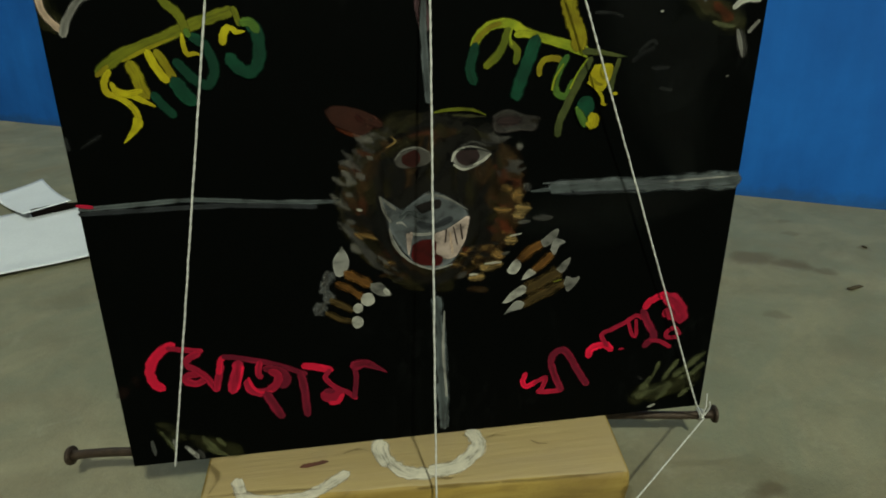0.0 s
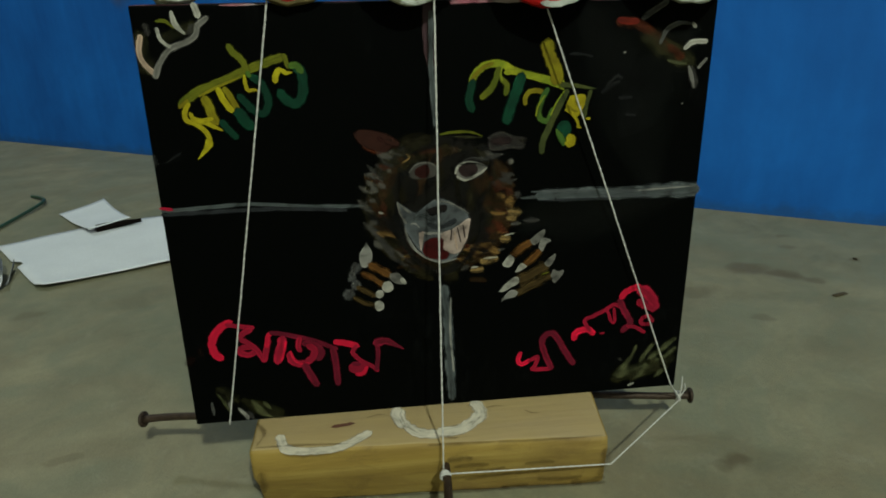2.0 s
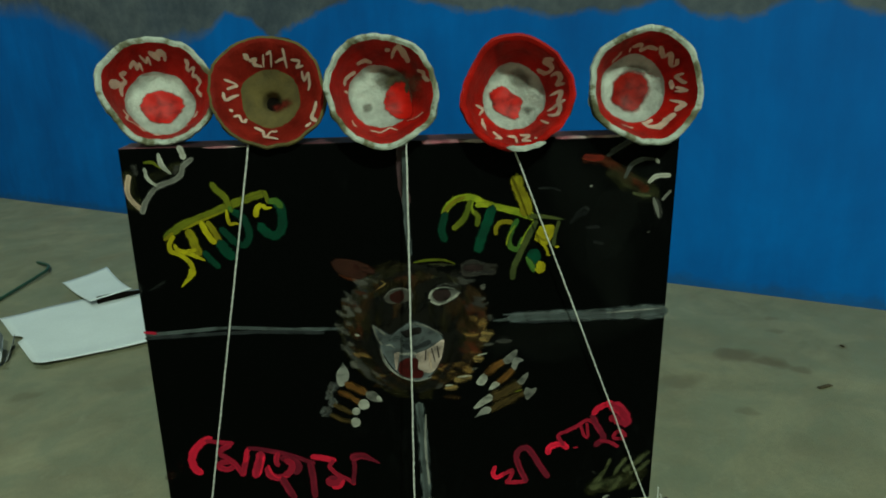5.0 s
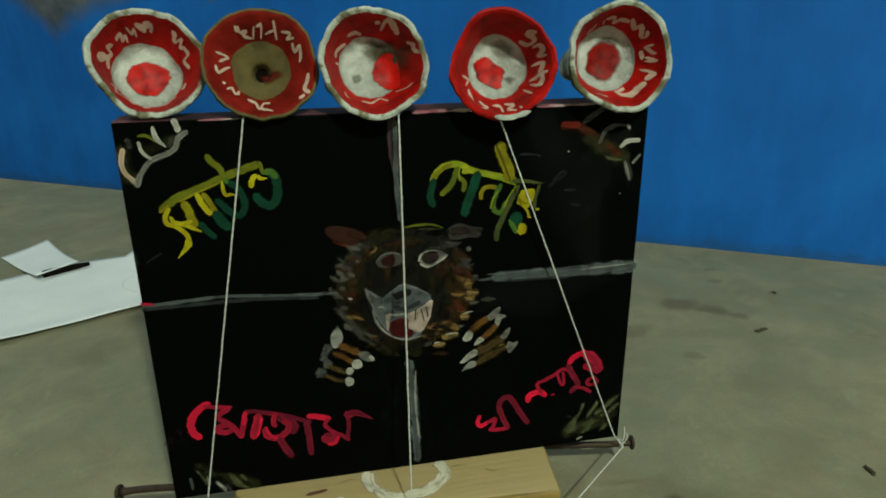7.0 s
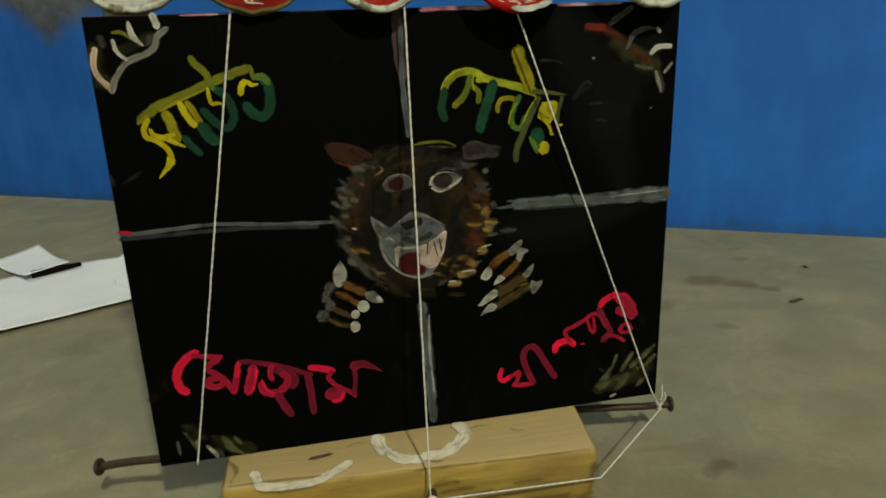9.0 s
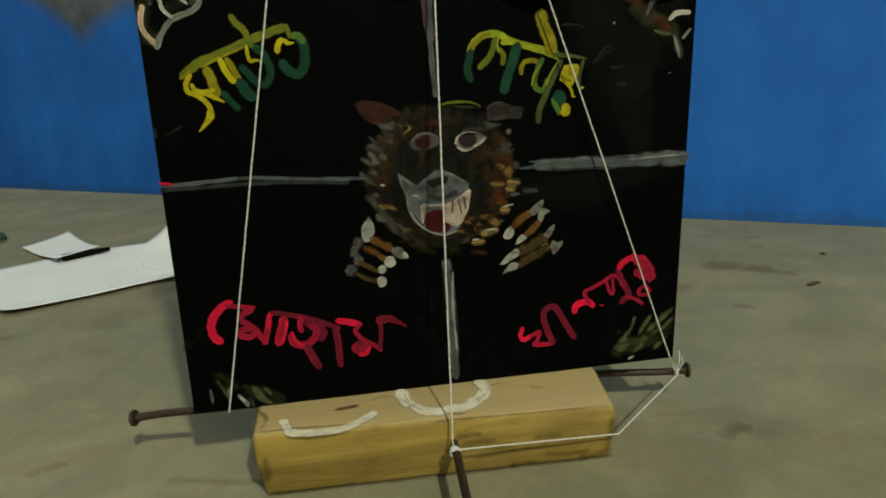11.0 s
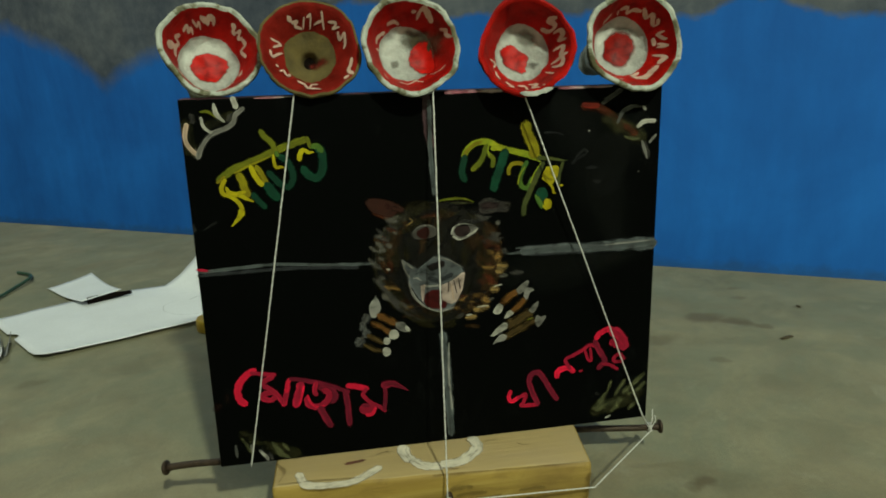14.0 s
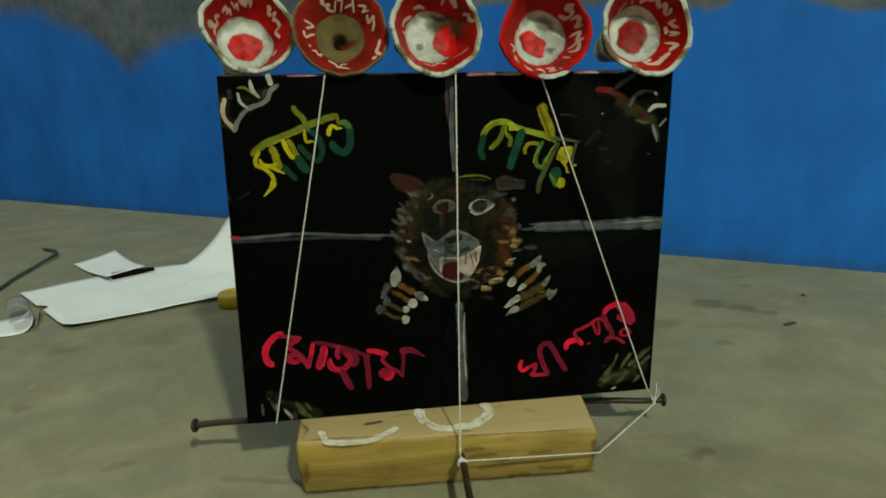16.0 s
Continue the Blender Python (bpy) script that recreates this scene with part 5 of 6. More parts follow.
# ---- threads ----
def thread(points, label, sag=0.0, turns=()):
    """A twisted cotton thread: two strands wound round each other."""
    ob = tagged(empty("thread", Matrix.Translation(points[0])), label, "thread", "threads over the board")
    o = Vector(points[0])
    fine = []
    for a, b in zip(points, points[1:]):
        a, b = Vector(a) - o, Vector(b) - o
        n = max(2, int((b - a).length / 0.0016))
        for i in range(n):
            k = i / n
            p = a.lerp(b, k)
            p.z -= sag * 4 * k * (1 - k)
            p.x += 0.00022 * noise.noise((p.z * 90, p.x * 90, p.y * 90))
            fine.append(p)
    fine.append(Vector(points[-1]) - o)
    for s in (0, 1):
        bm = bmesh.new()
        pts = []
        for i, p in enumerate(fine):
            q = i * 0.9 + s * math.pi
            pts.append(p + Vector((math.cos(q), math.sin(q) * 0.6, math.sin(q) * 0.6)) * 0.00020)
        tube(bm, pts, 0.00046, 6)
        part("strand", bm, M_THREAD, ob)
    return ob


def knot(name, at, radius, axis, label, tails=()):
    """Turns of thread wound round a nail, with loose ends."""
    ob = tagged(empty(name, Matrix.Translation(at)), label, "thread", "threads over the board")
    w = Vector(axis).normalized()
    a = w.orthogonal().normalized()
    b = w.cross(a)
    bm = bmesh.new()
    pts = [w * (0.0016 * math.sin(i * 0.21)) + (a * math.cos(i * 0.5) + b * math.sin(i * 0.5)) * (radius + 0.0005 * math.sin(i * 1.3)) for i in range(64)]
    tube(bm, pts, 0.0008, 6)
    part("winding", bm, M_THREAD, ob)
    for tail in tails:
        bm = bmesh.new()
        tube(bm, glide([Vector(p) for p in tail], 5), 0.0006, 5)
        part("loose_end", bm, M_THREAD, ob, "frayed thread end")
    return ob


thread([(-0.0060, -0.003, 0.3550), (-0.0725, -0.0022, 0.0632), (-0.0730, 0.004, 0.0605), (-0.071, 0.020, 0.0600)], "white cotton thread stretched over the board's front to its lower edge")
thread([(0.0920, -0.014, 0.3500), (0.0790, -0.0490, 0.0385)], "white cotton thread from a cup down to the front nail")
thread([(0.1600, -0.014, 0.3430), (0.2650, -0.0030, 0.0570), (0.2800, 0.0120, 0.0345)], "white cotton thread slanting from a cup to the side nail")
thread([(0.0800, -0.0520, 0.0365), (0.2012, -0.0500, 0.0265), (0.2815, 0.0120, 0.0310)], "white cotton thread from nail to nail round the block's corner")
knot("thread", (0.0800, -0.0510, 0.0342), 0.0034, (0.09, 0.98, 0.09), "white thread wound round the front nail")
knot("thread", (0.2815, 0.0165, 0.0320), 0.0034, (0.94, -0.14, -0.05), "white thread knotted round the side nail with loose ends",
     [[(0, -0.003, 0.002), (0.001, -0.004, 0.010), (0.002, -0.002, 0.019)], [(0.001, -0.003, 0.001), (0.004, -0.004, 0.008), (0.003, -0.005, 0.014)]])


# ---- the five clay cups on the board's top ----
OUTSIDE = ((0.0, -0.094), (0.0085, -0.0935), (0.0120, -0.088), (0.0140, -0.074), (0.0165, -0.056), (0.0205, -0.040), (0.0255, -0.026), (0.0305, -0.014), (0.0345, -0.006))
INSIDE = ((0.0365, -0.0005), (0.0362, 0.0020), (0.0345, 0.0026), (0.0325, 0.0010), (0.0305, -0.0050), (0.0278, -0.0120), (0.0246, -0.0190), (0.0218, -0.0245), (0.0205, -0.0270), (0.0180, -0.0290), (0.0120, -0.0310), (0.0060, -0.0320), (0.0, -0.0322))
FUNNEL = ((0.0365, -0.0005), (0.0362, 0.0016), (0.0345, 0.0018), (0.0325, 0.0004), (0.0295, -0.0035), (0.0260, -0.0080), (0.0225, -0.0125), (0.0195, -0.0165), (0.0160, -0.0195), (0.0105, -0.0230), (0.0068, -0.0262), (0.0046, -0.0330), (0.0, -0.0350))


def profile_at(profile, r):
    for (r1, z1), (r2, z2) in zip(profile, profile[1:]):
        if r2 <= r <= r1:
            return z1 + (z2 - z1) * (r1 - r) / max(r1 - r2, 1e-9)
    return profile[0][1] if r > profile[0][0] else profile[-1][1]


def clay_cup(at, size, turn, profile, slots, bands, seed, patches, marks, label):
    """A hand-pinched clay horn: a flared mouth, a painted band inside it and a narrow tail resting on the board.
    slots: outside, lip, band, bottom, hole. bands: the profile rings at which lip, band and bottom end."""
    ob = tagged(empty("clay_cup", pose(*at, 90 - turn[0], turn[2], turn[1])), label, "clay cup", "clay cups on the board")
    sides = 72
    s = size / 0.0365

    def wob(a, z):
        e = (seed * 7 + 1.1 * math.cos(a), 1.1 * math.sin(a), z * 14)
        f = (seed * 3 + 2.8 * math.cos(a), 2.8 * math.sin(a), z * 60)
        g = (seed * 9 + 7.0 * math.cos(a), 7.0 * math.sin(a), z * 90)
        return s * (1 + 0.10 * noise.noise(e) + 0.030 * noise.noise(f) + 0.024 * noise.noise(g))

    def spot(a, r, lift=0.0):
        z = profile_at(profile, r)
        k = wob(a, z)
        ripple = 0.0017 * noise.noise((seed + 90 * r * math.cos(a), 90 * r * math.sin(a), 3.0)) * min(1.0, r / 0.006)
        return Vector((r * k * math.cos(a), r * k * math.sin(a), z * s + ripple + lift))

    def lathe(name, rows, material, text, inner):
        bm = bmesh.new()
        rings = []
        for r, z in rows:
            if r == 0.0:
                rings.append([bm.verts.new((0, 0, z * s))])
                continue
            ring = []
            for i in range(sides):
                a = i * math.tau / sides
                if inner:
                    v = spot(a, r)
                else:
                    k = wob(a, z)
                    n = 0.0013 * noise.noise((seed * 5 + 70 * r * math.cos(a), 70 * r * math.sin(a), z * 70))
                    v = Vector(((r * k + n) * math.cos(a), (r * k + n) * math.sin(a), z * s))
                ring.append(bm.verts.new(v))
            rings.append(ring)
        for p, q in zip(rings, rings[1:]):
            for i in range(sides):
                j = (i + 1) % sides
                if len(p) == 1:
                    bm.faces.new((p[0], q[j], q[i]))
                elif len(q) == 1:
                    bm.faces.new((p[i], p[j], q[0]))
                else:
                    bm.faces.new((p[i], p[j], q[j], q[i]))
        bmesh.ops.recalc_face_normals(bm, faces=bm.faces)
        if inner:
            for f in bm.faces:
                if f.normal.z < 0 and inner == 1:
                    f.normal_flip()
        return part(name, bm, material, ob, text)

    lip, band, bottom = bands
    # finer rings, so that the painted edges waver like brush work
    fine = []
    for (r1, z1), (r2, z2) in zip(profile, profile[1:]):
        for i in range(3):
            fine.append((r1 + (r2 - r1) * i / 3, z1 + (z2 - z1) * i / 3))
    fine.append(profile[-1])
    lathe("body", (*OUTSIDE, profile[0]), slots[0], "", 0)
    lathe("lip", fine[:lip * 3 + 1], slots[1], "uneven pinched lip", 1)
    painted_band = lathe("painted_band", fine[lip * 3:band * 3 + 1], slots[2], "red painted band inside the mouth", 1)
    lathe("inner_base", fine[band * 3:bottom * 3 + 1] if bottom else fine[band * 3:], slots[3], "inner base of the cup", 1)
    if bottom:
        lathe("hole", fine[bottom * 3:], slots[4], "hole in the middle, its shade put into the colour", 1)

    for depth, (name, material, text, outline) in enumerate(patches):
        ring = [p.xy / 1000 for p in glide([(*p, 0) for p in (*outline, outline[0])], 4)][:-1]
        mid = sum(ring, Vector((0, 0))) / len(ring)
        bm, count = bmesh.new(), len(ring)
        lay = bm.verts.layers.float_vector.new("brush")
        grid = []
        for k in (1.22, 0.9, 0.6, 0.3):
            row = []
            for i, p in enumerate(ring):
                ragged = 1 + 0.10 * noise.noise((seed * 4 + 5 * p.x * 100, 5 * p.y * 100, depth)) * k
                q = mid + (p - mid) * k * ragged
                v = bm.verts.new(spot(math.atan2(q.y, q.x), q.length, 0.0004 + 0.0002 * depth + 0.0002 * (1 - k)))
                v[lay] = (q.x, q.y * 45, max(0.0, 1.22 - k))
                row.append(v)
            grid.append(row)
        top = bm.verts.new(spot(math.atan2(mid.y, mid.x), mid.length, 0.0006 + 0.0002 * depth))
        top[lay] = (mid.x, mid.y * 45, 1.0)
        for p, q in zip(grid, grid[1:]):
            for i in range(count):
                bm.faces.new((p[i], p[(i + 1) % count], q[(i + 1) % count], q[i]))
        for i in range(count):
            bm.faces.new((grid[-1][i], grid[-1][(i + 1) % count], top))
        bmesh.ops.recalc_face_normals(bm, faces=bm.faces)
        part(name, bm, material, ob, text)

    # lettering too small to read: short cream brush marks round the band
    r0 = 0.029
    for i, (width, *pts) in enumerate(marks):
        bm = bmesh.new()
        lo, hi = profile[band][0] + 0.0012, profile[lip][0] - 0.0006
        flat = [(radians(a) * r0, min(hi, max(lo, r / 1000))) for a, r in pts]
        dab(bm, flat, width / 1000, 0.00012, lambda u, v, d: spot(u / r0, v, 0.0005 + d + 0.00003 * i), 0.7, 0.3)
        part("brush_mark", bm, M_MARK, painted_band, "cream brush mark")
    return ob


# cream brush marks in the cups: width and, along each mark, degrees round the mouth and millimetres from its axis;
# patches of paint, wear and painted shade: their outlines in millimetres from the axis
MARKS_A = [
    (3.8, (163, 27.9), (151, 25.7)),
    (1.7, (134, 26.4), (142, 26.6), (143, 24.1), (153, 24.1), (166, 21.9)),
    (1.7, (126, 26.5), (116, 27.1), (118, 24.7), (111, 25.4), (111, 22.6)),
    (1.5, (107, 28.5), (102, 25.8), (98, 27.0), (96, 24.4)),
    (2.3, (95, 28.9), (84, 27.3), (85, 28.7), (77, 28.9), (75, 27.1)),
    (1.7, (50, 29.4), (43, 29.2), (45, 28.0), (38, 27.8)),
]
MARKS_A += [
    (1.7, (38, 28.8), (34, 29.9), (31, 27.8), (25, 28.4)),
    (1.5, (25, 28.4), (16, 27.9), (13, 24.9), (-1, 25.7)),
    (1.7, (-34, 21.8), (-23, 23.8)),
    (1.5, (-169, 24.3), (-161, 23.4), (-150, 26.9), (-143, 25.0)),
    (1.0, (-143, 25.0), (-135, 21.9), (-122, 20.6)),
    (1.5, (-109, 19.8), (-99, 18.5)),
    (1.0, (-85, 16.7), (-64, 17.1), (-50, 19.6)),
]
PATCHES_A = [
    ("paint_blob", BLOB, "blob of red paint", [(-11.3, 1.3), (-7.1, 7.4), (1.5, 9.0), (11.6, 4.0), (11.3, -3.3), (6.1, -9.2), (-1.0, -11.4), (-8.7, -8.0), (-11.9, -2.3)]),
]
MARKS_B = [
    (3.8, (117, 28.5), (115, 26.5)),
    (1.7, (115, 25.3), (105, 25.2), (112, 23.4), (100, 21.2)),
    (1.5, (93, 26.9), (97, 20.8)),
    (1.5, (89, 27.2), (83, 28.1), (83, 20.0)),
    (1.3, (76, 22.8), (62, 26.3)),
    (1.5, (68, 30.0), (63, 26.0), (56, 22.4)),
    (1.5, (54, 26.9), (43, 28.3), (43, 25.3), (36, 28.3)),
    (1.9, (33, 25.9), (20, 25.1), (23, 28.8), (4, 26.1)),
    (2.3, (-14, 29.7), (-33, 30.3), (-36, 34.1)),
]
MARKS_B += [
    (2.3, (-41, 32.1), (-47, 32.4)),
    (1.7, (158, 28.1), (157, 21.7), (169, 25.8)),
    (1.7, (175, 27.8), (185, 27.5), (173, 20.8)),
    (1.7, (-162, 26.9), (-159, 25.6)),
    (1.7, (-150, 26.5), (-150, 23.2), (-137, 24.2), (-140, 18.2), (-134, 23.7)),
    (1.9, (-119, 22.6), (-106, 22.7), (-99, 27.8), (-93, 23.1), (-83, 23.7)),
    (1.7, (-100, 26.7), (-91, 28.8), (-83, 31.0)),
]
PATCHES_B = [
    ("smudge", SMUDGE_RED, "dull red smudge", [(-1.5, -0.8), (4.9, 1.0), (12.3, 0.9), (13.6, -3.9), (7.2, -7.3), (1.0, -7.3)]),
]
MARKS_C = [
    (1.9, (161, 24.9), (151, 24.7), (132, 22.3)),
    (2.5, (168, 22.9), (171, 22.0)),
    (1.9, (123, 25.7), (112, 25.1), (100, 22.5)),
    (2.3, (69, 26.3), (68, 30.1), (64, 31.1), (54, 29.4), (45, 28.2)),
    (1.5, (74, 28.9), (80, 28.7)),
    (1.7, (29, 28.7), (23, 30.4), (17, 30.0), (10, 32.1)),
    (1.0, (-142, 26.5), (-131, 27.6)),
    (1.1, (-111, 25.4), (-95, 25.0), (-77, 23.2), (-68, 26.0)),
    (0.6, (-46, 23.7), (-26, 28.7)),
]
PATCHES_C = [
    # olive-grey clay patch that also paints the shadow at the inner top
    ("smudge", SHADE_CLAY, "olive clay with the lip's shade put into its colour", [(-2.7, 15.8), (5.9, 19.7), (18.8, 15.7), (27.2, 8.6), (26.0, -2.6), (20.9, -2.9), (16.8, 8.9), (7.8, 4.5), (1.7, 6.1)]),
    ("smudge", GREY_PATCH, "grey patch inside the cup", [(-13.6, -4.1), (-6.2, -2.6), (-4.9, -8.0), (-12.4, -10.4)]),
    ("paint_blob", BLOB, "blob of red paint", [(5.9, 2.9), (12.5, 8.9), (19.1, 6.1), (19.8, -8.2), (16.4, -13.6), (8.9, -12.4), (4.3, -4.9)]),
]
MARKS_D = [
    (2.3, (47, 23.8), (34, 25.3), (33, 29.5), (48, 28.5), (40, 31.3)),
    (2.1, (26, 27.3), (24, 30.3), (17, 30.5), (11, 28.2), (9, 30.4)),
    (2.0, (-2, 24.5), (1, 28.9), (-14, 28.2), (-11, 30.9)),
    (2.0, (-27, 24.9), (-16, 28.9), (-30, 30.2), (-33, 26.6)),
    (1.8, (-45, 24.7), (-45, 29.6)),
    (2.0, (-168, 26.6), (-160, 22.1), (-154, 26.2)),
    (2.0, (-147, 26.0), (-133, 29.0)),
    (1.6, (-124, 27.3), (-111, 28.5), (-118, 30.3)),
    (1.6, (-103, 26.3), (-93, 26.8), (-92, 30.8)),
    (1.6, (-85, 26.0), (-74, 28.4), (-85, 30.1), (-77, 32.1)),
    (1.6, (-70, 31.5), (-70, 32.5)),
]
PATCHES_D = [
    # the upper grey patch is the lip's shadow put into colour
    ("smudge", GREY_PATCH, "grey patch inside the cup", [(-2.9, 16.8), (6.3, 18.1), (12.6, 14.3), (14.5, 7.2), (7.3, 5.8), (-1.0, 8.9)]),
    ("smudge", GREY_PATCH, "grey patch inside the cup", [(5.0, -6.8), (10.6, -5.3), (14.9, -9.2), (9.3, -12.6)]),
    ("paint_blob", BLOB, "blob of red paint", [(-15.3, 2.8), (-10.4, 6.9), (-4.8, 6.3), (-1.1, 2.6), (5.3, -1.3), (3.1, -8.6), (1.0, -13.2), (-5.5, -11.1), (-12.8, -6.3)]),
]
MARKS_E = [
    (1.8, (130, 21.6), (122, 23.9), (113, 25.4)),
    (1.6, (96, 22.1), (98, 25.0)),
    (1.8, (95, 25.6), (84, 26.1), (80, 23.5), (72, 25.5), (61, 26.4)),
    (2.0, (61, 27.8), (47, 25.7), (45, 28.1), (30, 25.8)),
    (1.6, (28, 25.6), (28, 27.6), (34, 28.6)),
    (1.8, (14, 28.7), (13, 26.3), (3, 28.4), (4, 28.8)),
    (1.8, (-8, 25.8), (-7, 28.8), (-2, 26.0)),
    (1.8, (9, 24.1), (-4, 24.5)),
    (2.1, (-21, 24.4), (-23, 28.6), (-34, 27.5)),
    (2.5, (-77, 23.8), (-65, 26.8), (-51, 27.3), (-38, 27.6)),
    (1.2, (-116, 26.9), (-96, 25.6)),
    (1.6, (-78, 16.0), (-60, 17.4)),
]
PATCHES_E = [
    # grey crescent painted where the lip shades the inner base
    ("smudge", GREY_PATCH, "grey patch inside the cup", [(-5.8, 14.0), (3.5, 15.4), (12.5, 13.2), (12.9, 8.9), (4.0, 11.1), (-4.4, 9.7)]),
    ("paint_blob", DARKBLOB, "blob of dark red paint", [(-12.3, -3.3), (-8.2, 6.3), (-3.5, 9.7), (5.8, 10.1), (11.4, 5.5), (10.5, -4.3), (5.6, -11.2), (-2.2, -13.6), (-11.5, -7.8)]),
]
clay_cup((-0.0605, 0.016, 0.3868), 0.0355, (22, 16, 0), INSIDE, (M_CLAY, M_CLAY, M_RED, M_WASH, M_SHADE), (3, 7, 0), 1, PATCHES_A,
         MARKS_A, "whitewashed clay cup with red band and red blob inside")
clay_cup((0.0080, 0.005, 0.3838), 0.0358, (19, 3, 0), FUNNEL, (M_OLIVE_CLAY, M_OLIVE_CLAY, M_DULL_RED, M_OLIVE_CLAY, M_SHADE), (2, 7, 11), 2, PATCHES_B,
         MARKS_B, "raw olive clay cup with dull red band and dark hole")
clay_cup((0.0790, -0.009, 0.3812), 0.0354, (12, 3, 0), INSIDE, (M_CLAY, M_CLAY, M_RED, M_WASH, M_SHADE), (3, 7, 0), 3, PATCHES_C,
         MARKS_C, "lumpy whitewashed clay cup with red band inside")
cup = clay_cup((0.1630, -0.015, 0.3772), 0.0355, (12, -6, 0), INSIDE, (M_OLIVE_CLAY, M_RED, M_RED, M_WASH, M_SHADE), (2, 7, 0), 4, PATCHES_D,
               MARKS_D, "clay cup painted red to its lip, white inside")
chip = bmesh.new()
dab(chip, [(-0.0075, -0.0352), (0.002, -0.0362), (0.0155, -0.0330)], 0.0036, 0.0006, lambda u, v, d: Vector((u, v * 0.965, 0.0032 + d)), 0.5, 0.3)
part("bare_patch", chip, M_WASH, cup, "whitewash showing at the lip")
clay_cup((0.2462, -0.013, 0.3770), 0.0372, (9, -2, 0), INSIDE, (M_CLAY, M_CLAY, M_RED, M_WASH, M_SHADE), (3, 7, 0), 5, PATCHES_E,
         MARKS_E, "whitewashed clay cup turned aside, red band inside")


# ---- papers and clutter on the floor ----
def paper_strip():
    ob = tagged(empty("paper_sheet", pose(-0.406, 0.450, 0.0)), "large white drawing paper on the floor, one corner curled up", "paper")
    along, across = Vector((0.929, 0.371, 0)), Vector((-0.583, 0.813, 0))
    bm = bmesh.new()
    nu, nv, grid = 40, 20, []
    for i in range(nu + 1):
        row = []
        for j in range(nv + 1):
            s, w = 0.52 * i / nu, (0.241 + 0.030 * math.sin(math.pi * min(1.0, 0.52 * i / nu / 0.30))) * j / nv
            q = max(0.0, s + 0.30 * w - 0.348)
            lift = 1.02 * q ** 1.08
            p = along * s + across * w
            if i == 0:
                p += along * (0.010 if 9 < j < 12 else 0.008 if j == 0 else 0.0)
            if s > 0.30:
                p -= along * 0.25 * max(0.0, q - 0.05)
            edge = 0.004 * (1 - min(1, j / 3)) + 0.003 * (1 - min(1, i / 3))
            p.z = 0.0012 + lift + edge + 0.0012 * (1 + noise.noise((s * 14, w * 14, 0)))
            row.append(bm.verts.new(p))
        grid.append(row)
    for a, b in zip(grid, grid[1:]):
        for j in range(nv):
            bm.faces.new((a[j], b[j], b[j + 1], a[j + 1]))
    sheet = part("sheet", bm, M_PAPER, ob)
    mod = sheet.modifiers.new("thickness", "SOLIDIFY")
    mod.thickness, mod.offset = 0.0005, 1

    def on_sheet(u, v, d):
        return along * u + across * v + Vector((0, 0, 0.0030 + 0.0012 * noise.noise((u * 14, v * 14, 0)) + d))
    painted("pencil_mark", PENCIL, ob, on_sheet, "faint grey pencil stroke")


# millimetres along and across the large sheet
PENCIL = [("t", PENCILGREY, 4.0, 0, (262, 128), (278, 138), (300, 140)), ("t", PENCILGREY, 2.0, 0, (206, 96), (214, 62), (240, 46), (268, 52)), ("t", PENCILGREY, 2.0, 0, (206, 96), (222, 128), (250, 142))]


def folded_paper():
    ob = tagged(empty("folded_paper", pose(-0.444, 0.792, 0.0)), "small white paper with a bent edge, propped on the large sheet", "paper")
    a, b, c, d = (Vector(v) for v in ((-0.073, 0.020, 0.003), (-0.010, 0.072, 0.008), (0.084, -0.080, 0.016), (0.031, -0.122, 0.014)))
    bm, n, grid = bmesh.new(), 14, []
    for i in range(n + 1):
        row = []
        for j in range(n + 1):
            u, v = i / n, j / n
            p = a.lerp(b, v).lerp(d.lerp(c, v), u)
            p.z += 0.004 * v ** 3 * (1 - u) ** 2 - 0.004 * math.sin(math.pi * u) * (1 - v) - 0.005 * math.sin(math.pi * u) * v
            p.z = max(p.z, 0.0035)
            row.append(bm.verts.new(p))
        grid.append(row)
    for p, q in zip(grid, grid[1:]):
        for j in range(n):
            bm.faces.new((p[j], q[j], q[j + 1], p[j + 1]))
    sheet = part("sheet", bm, M_PAPER, ob)
    mod = sheet.modifiers.new("thickness", "SOLIDIFY")
    mod.thickness, mod.offset = 0.0006, 1
    # black bar in place of the shadow below the lifted edge
    bm = bmesh.new()
    tube(bm, [(0.034, -0.104, 0.0085), (0.058, -0.090, 0.0085), (0.098, -0.074, 0.0085)], [0.0062, 0.0062, 0.0030], 8)
    part("shade_strip", bm, M_SHADE, ob, "thin black strip standing in for shade under the paper's edge")


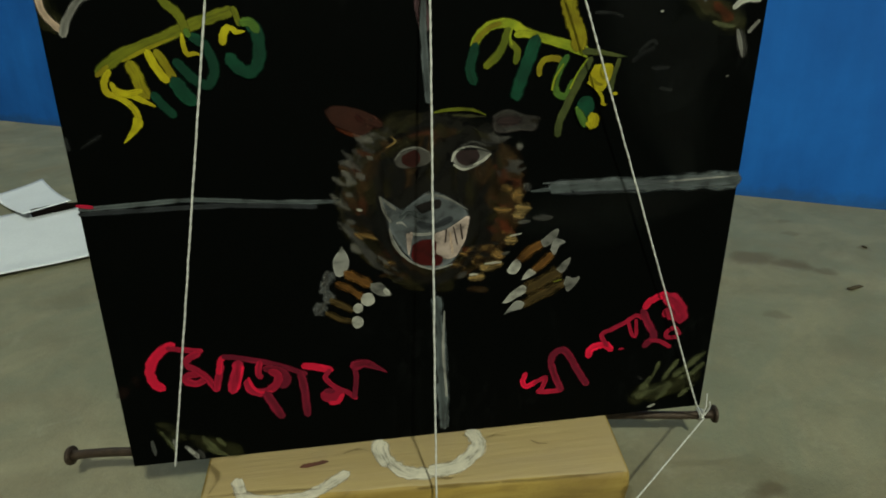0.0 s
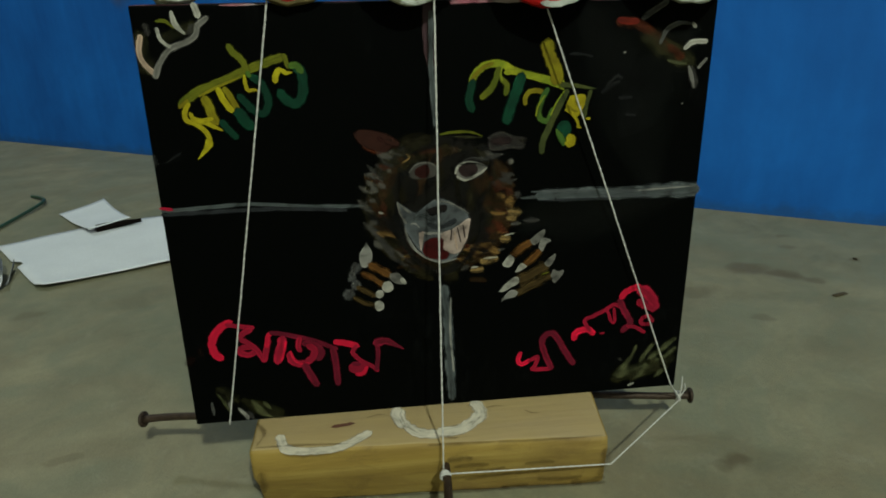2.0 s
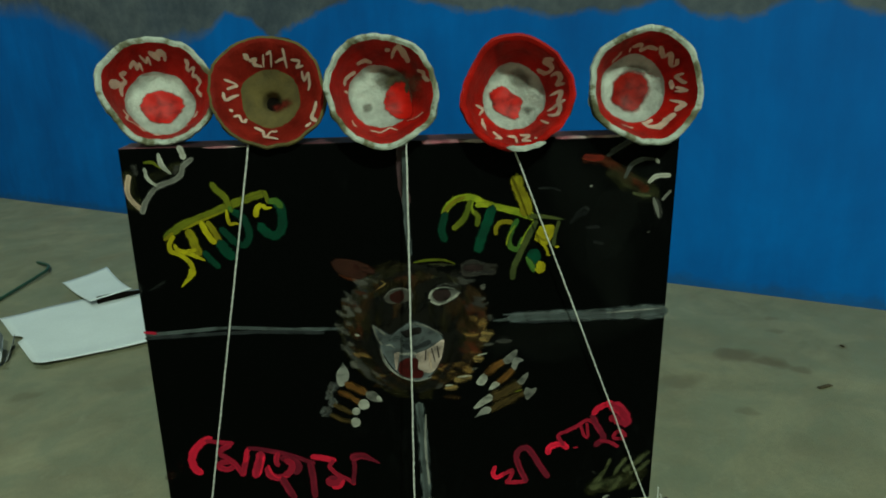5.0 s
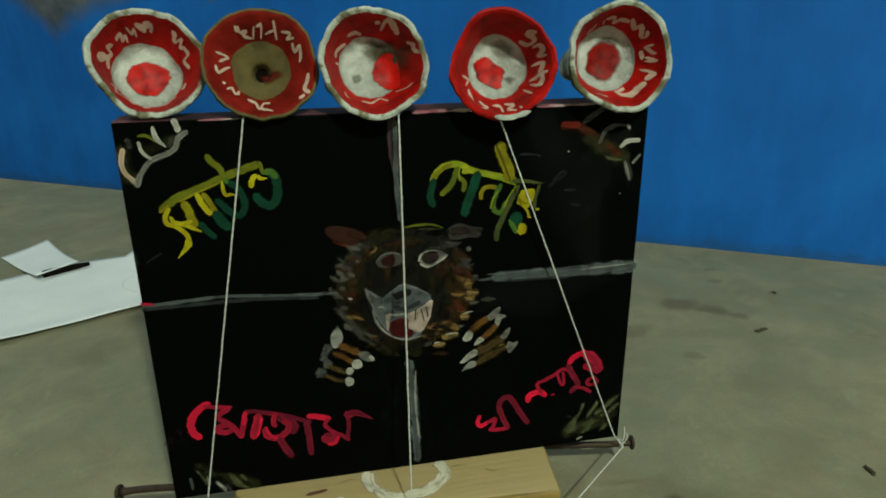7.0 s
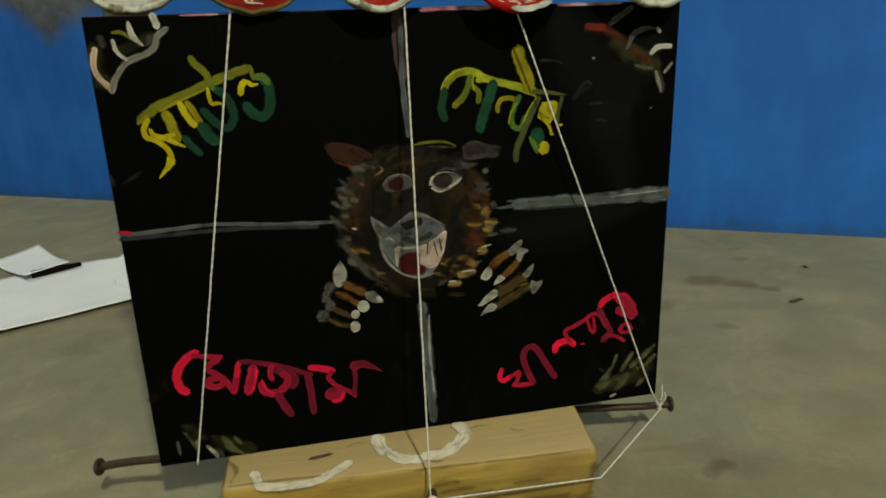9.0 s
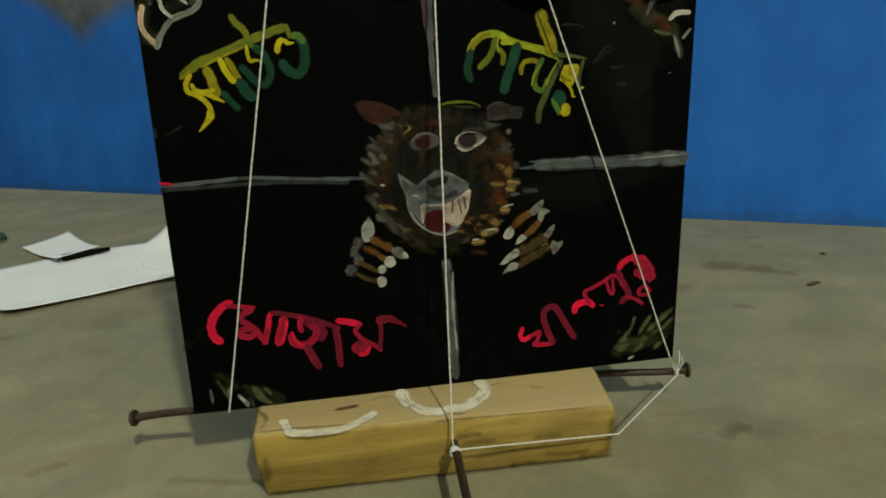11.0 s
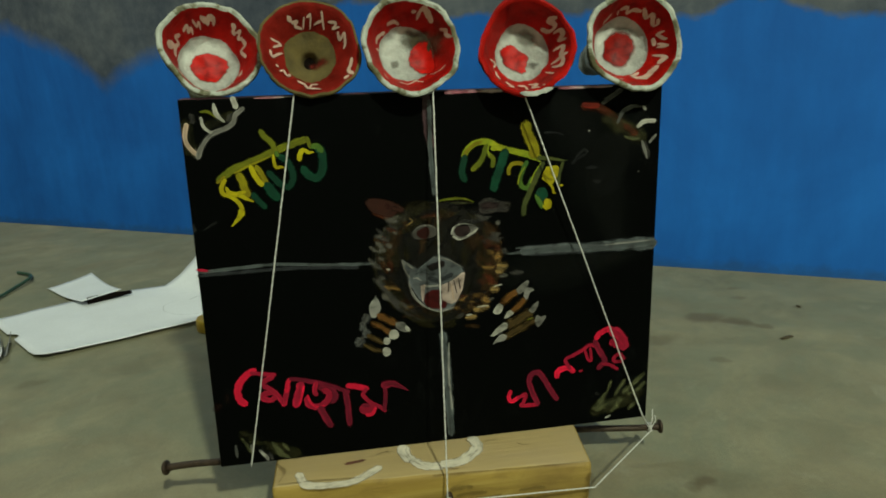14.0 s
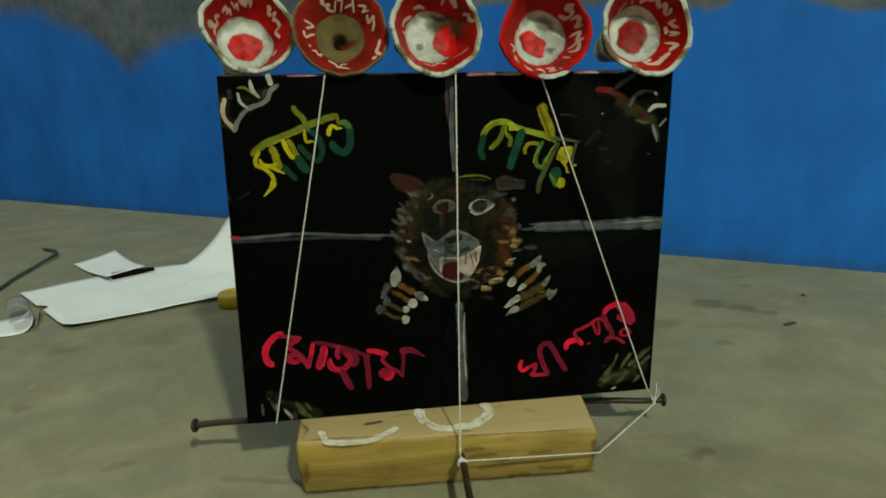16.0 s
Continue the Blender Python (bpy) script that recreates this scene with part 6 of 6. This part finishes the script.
def paper_roll():
    """A loose scroll whose outer turn lies open on the floor."""
    ob = tagged(empty("paper_roll", pose(-0.478, 0.472, 0.0, 0, 0, 24)), "small loose scroll of white paper, its outer end lying open", "paper roll")
    bm, turns, n = bmesh.new(), 0.66, 40
    path = [(-0.075 + 0.075 * i / 12, 0.0012 + 0.006 * (1 - i / 12) ** 2) for i in range(12)]
    for i in range(n + 1):
        k = i / n
        ang, r = -1.57 + k * turns * math.tau, 0.0200 - 0.0050 * k ** 2
        path.append((r * math.cos(ang), 0.0212 + r * math.sin(ang)))
    lanes = []
    for i, (x, z) in enumerate(path):
        # the open end is rounded off towards the front
        cut = 0.030 * max(0.0, -x / 0.075) ** 2.0
        lanes.append([bm.verts.new((x, (-0.020 + cut + (0.084 - 2 * cut) * q / 5) if i < 12 else (-0.020 + 0.020 * min(1.0, (i - 12) / 30) + (0.084 - 0.035 * min(1.0, (i - 12) / 30)) * q / 5), z)) for q in range(6)])
    for a, b in zip(lanes, lanes[1:]):
        for q in range(5):
            f = bm.faces.new((a[q], b[q], b[q + 1], a[q + 1]))
            # upper half of the turn takes the grey, painting its shaded side
            f.material_index = 1 if a[q].co.z > 0.020 else 0
    sheet = part("wound_sheet", bm, [M_PAPER, M_GREY_PAPER], ob, "white paper, shade of its upper turn put into grey")
    mod = sheet.modifiers.new("thickness", "SOLIDIFY")
    mod.thickness, mod.offset = 0.0006, 1
    bm = bmesh.new()
    flap = [[bm.verts.new((0.017 + 0.006 * q + 0.010 * u, 0.004 + 0.062 * u, 0.0012 + (0.013 * u + 0.003) * q * q)) for q in (0.0, 0.5, 1.0)] for u in (0.0, 0.33, 0.66, 1.0)]
    for a, b in zip(flap, flap[1:]):
        for q in range(2):
            bm.faces.new((a[q], b[q], b[q + 1], a[q + 1]))
    flap = part("torn_flap", bm, M_GREY_PAPER, ob, "grey torn flap bent up beside the turns")
    mod = flap.modifiers.new("thickness", "SOLIDIFY")
    mod.thickness, mod.offset = 0.0006, 1


def green_wire():
    ob = tagged(empty("wire", pose(-0.592, 0.782, 0.0)), "dark green plastic wire lying bent on the floor", "wire")
    pts = [(-0.03, -0.26, 0.0042), (-0.004, -0.114, 0.0042), (-0.002, -0.041, 0.0042), (0.008, 0.038, 0.005), (0.016, 0.085, 0.007), (0.017, 0.108, 0.0075), (0.004, 0.140, 0.006), (-0.030, 0.172, 0.0042)]
    part("lead", tube(bmesh.new(), glide(pts, 8), 0.0029, 10), M_WIRE, ob)


def yellow_cap():
    ob = tagged(empty("bottle_cap", pose(-0.178, 0.505, 0.0, 0, 0, 20)), "yellow plastic bottle cap beside the paper", "cap")
    bm = bmesh.new()
    prof = [(0.0, 0.0), (0.0222, 0.0), (0.024, 0.0015), (0.024, 0.017), (0.0222, 0.0195), (0.016, 0.0200), (0.0142, 0.0182), (0.0, 0.0178)]
    rings = []
    for r, z in prof:
        rings.append([bm.verts.new((r * (1 + (0.02 if k % 2 and 0.001 < z < 0.0165 else 0)) * math.cos(k * math.tau / 40), r * (1 + (0.02 if k % 2 and 0.001 < z < 0.0165 else 0)) * math.sin(k * math.tau / 40), z)) for k in range(40)] if r else [bm.verts.new((0, 0, z))])
    for p, q in zip(rings, rings[1:]):
        for k in range(40):
            j = (k + 1) % 40
            if len(p) == 1:
                bm.faces.new((p[0], q[j], q[k]))
            elif len(q) == 1:
                bm.faces.new((p[k], p[j], q[0]))
            else:
                bm.faces.new((p[k], p[j], q[j], q[k]))
    bmesh.ops.recalc_face_normals(bm, faces=bm.faces)
    part("shell", bm, M_YELLOW_CAP, ob)


def crumb(at, length, turn, thick, label):
    bm = bmesh.new()
    k = [(-0.5, 0.4), (-0.3, 0.9), (0.0, 1.0), (0.3, 0.8), (0.5, 0.3)]
    tube(bm, [(length * a, 0.12 * length * math.sin(a * 5), thick * 0.9) for a, _ in k], [thick * b for _, b in k], 7)
    bmesh.ops.recalc_face_normals(bm, faces=bm.faces)
    ob = part("litter_scrap", bm, M_LITTER, None)
    ob.matrix_world = pose(*at, 0, 0, turn)
    return tagged(ob, label, "litter", "scraps on the floor")


paper_strip()
folded_paper()
paper_roll()
green_wire()
yellow_cap()
crumb((0.574, 0.220, 0.0), 0.019, -8, 0.0022, "dry brown scrap of leaf on the floor")
crumb((0.500, -0.040, 0.0), 0.014, 70, 0.0020, "dry brown scrap of twig on the floor")
crumb((0.661, 0.314, 0.0), 0.008, 80, 0.0014, "small dry brown scrap on the floor")
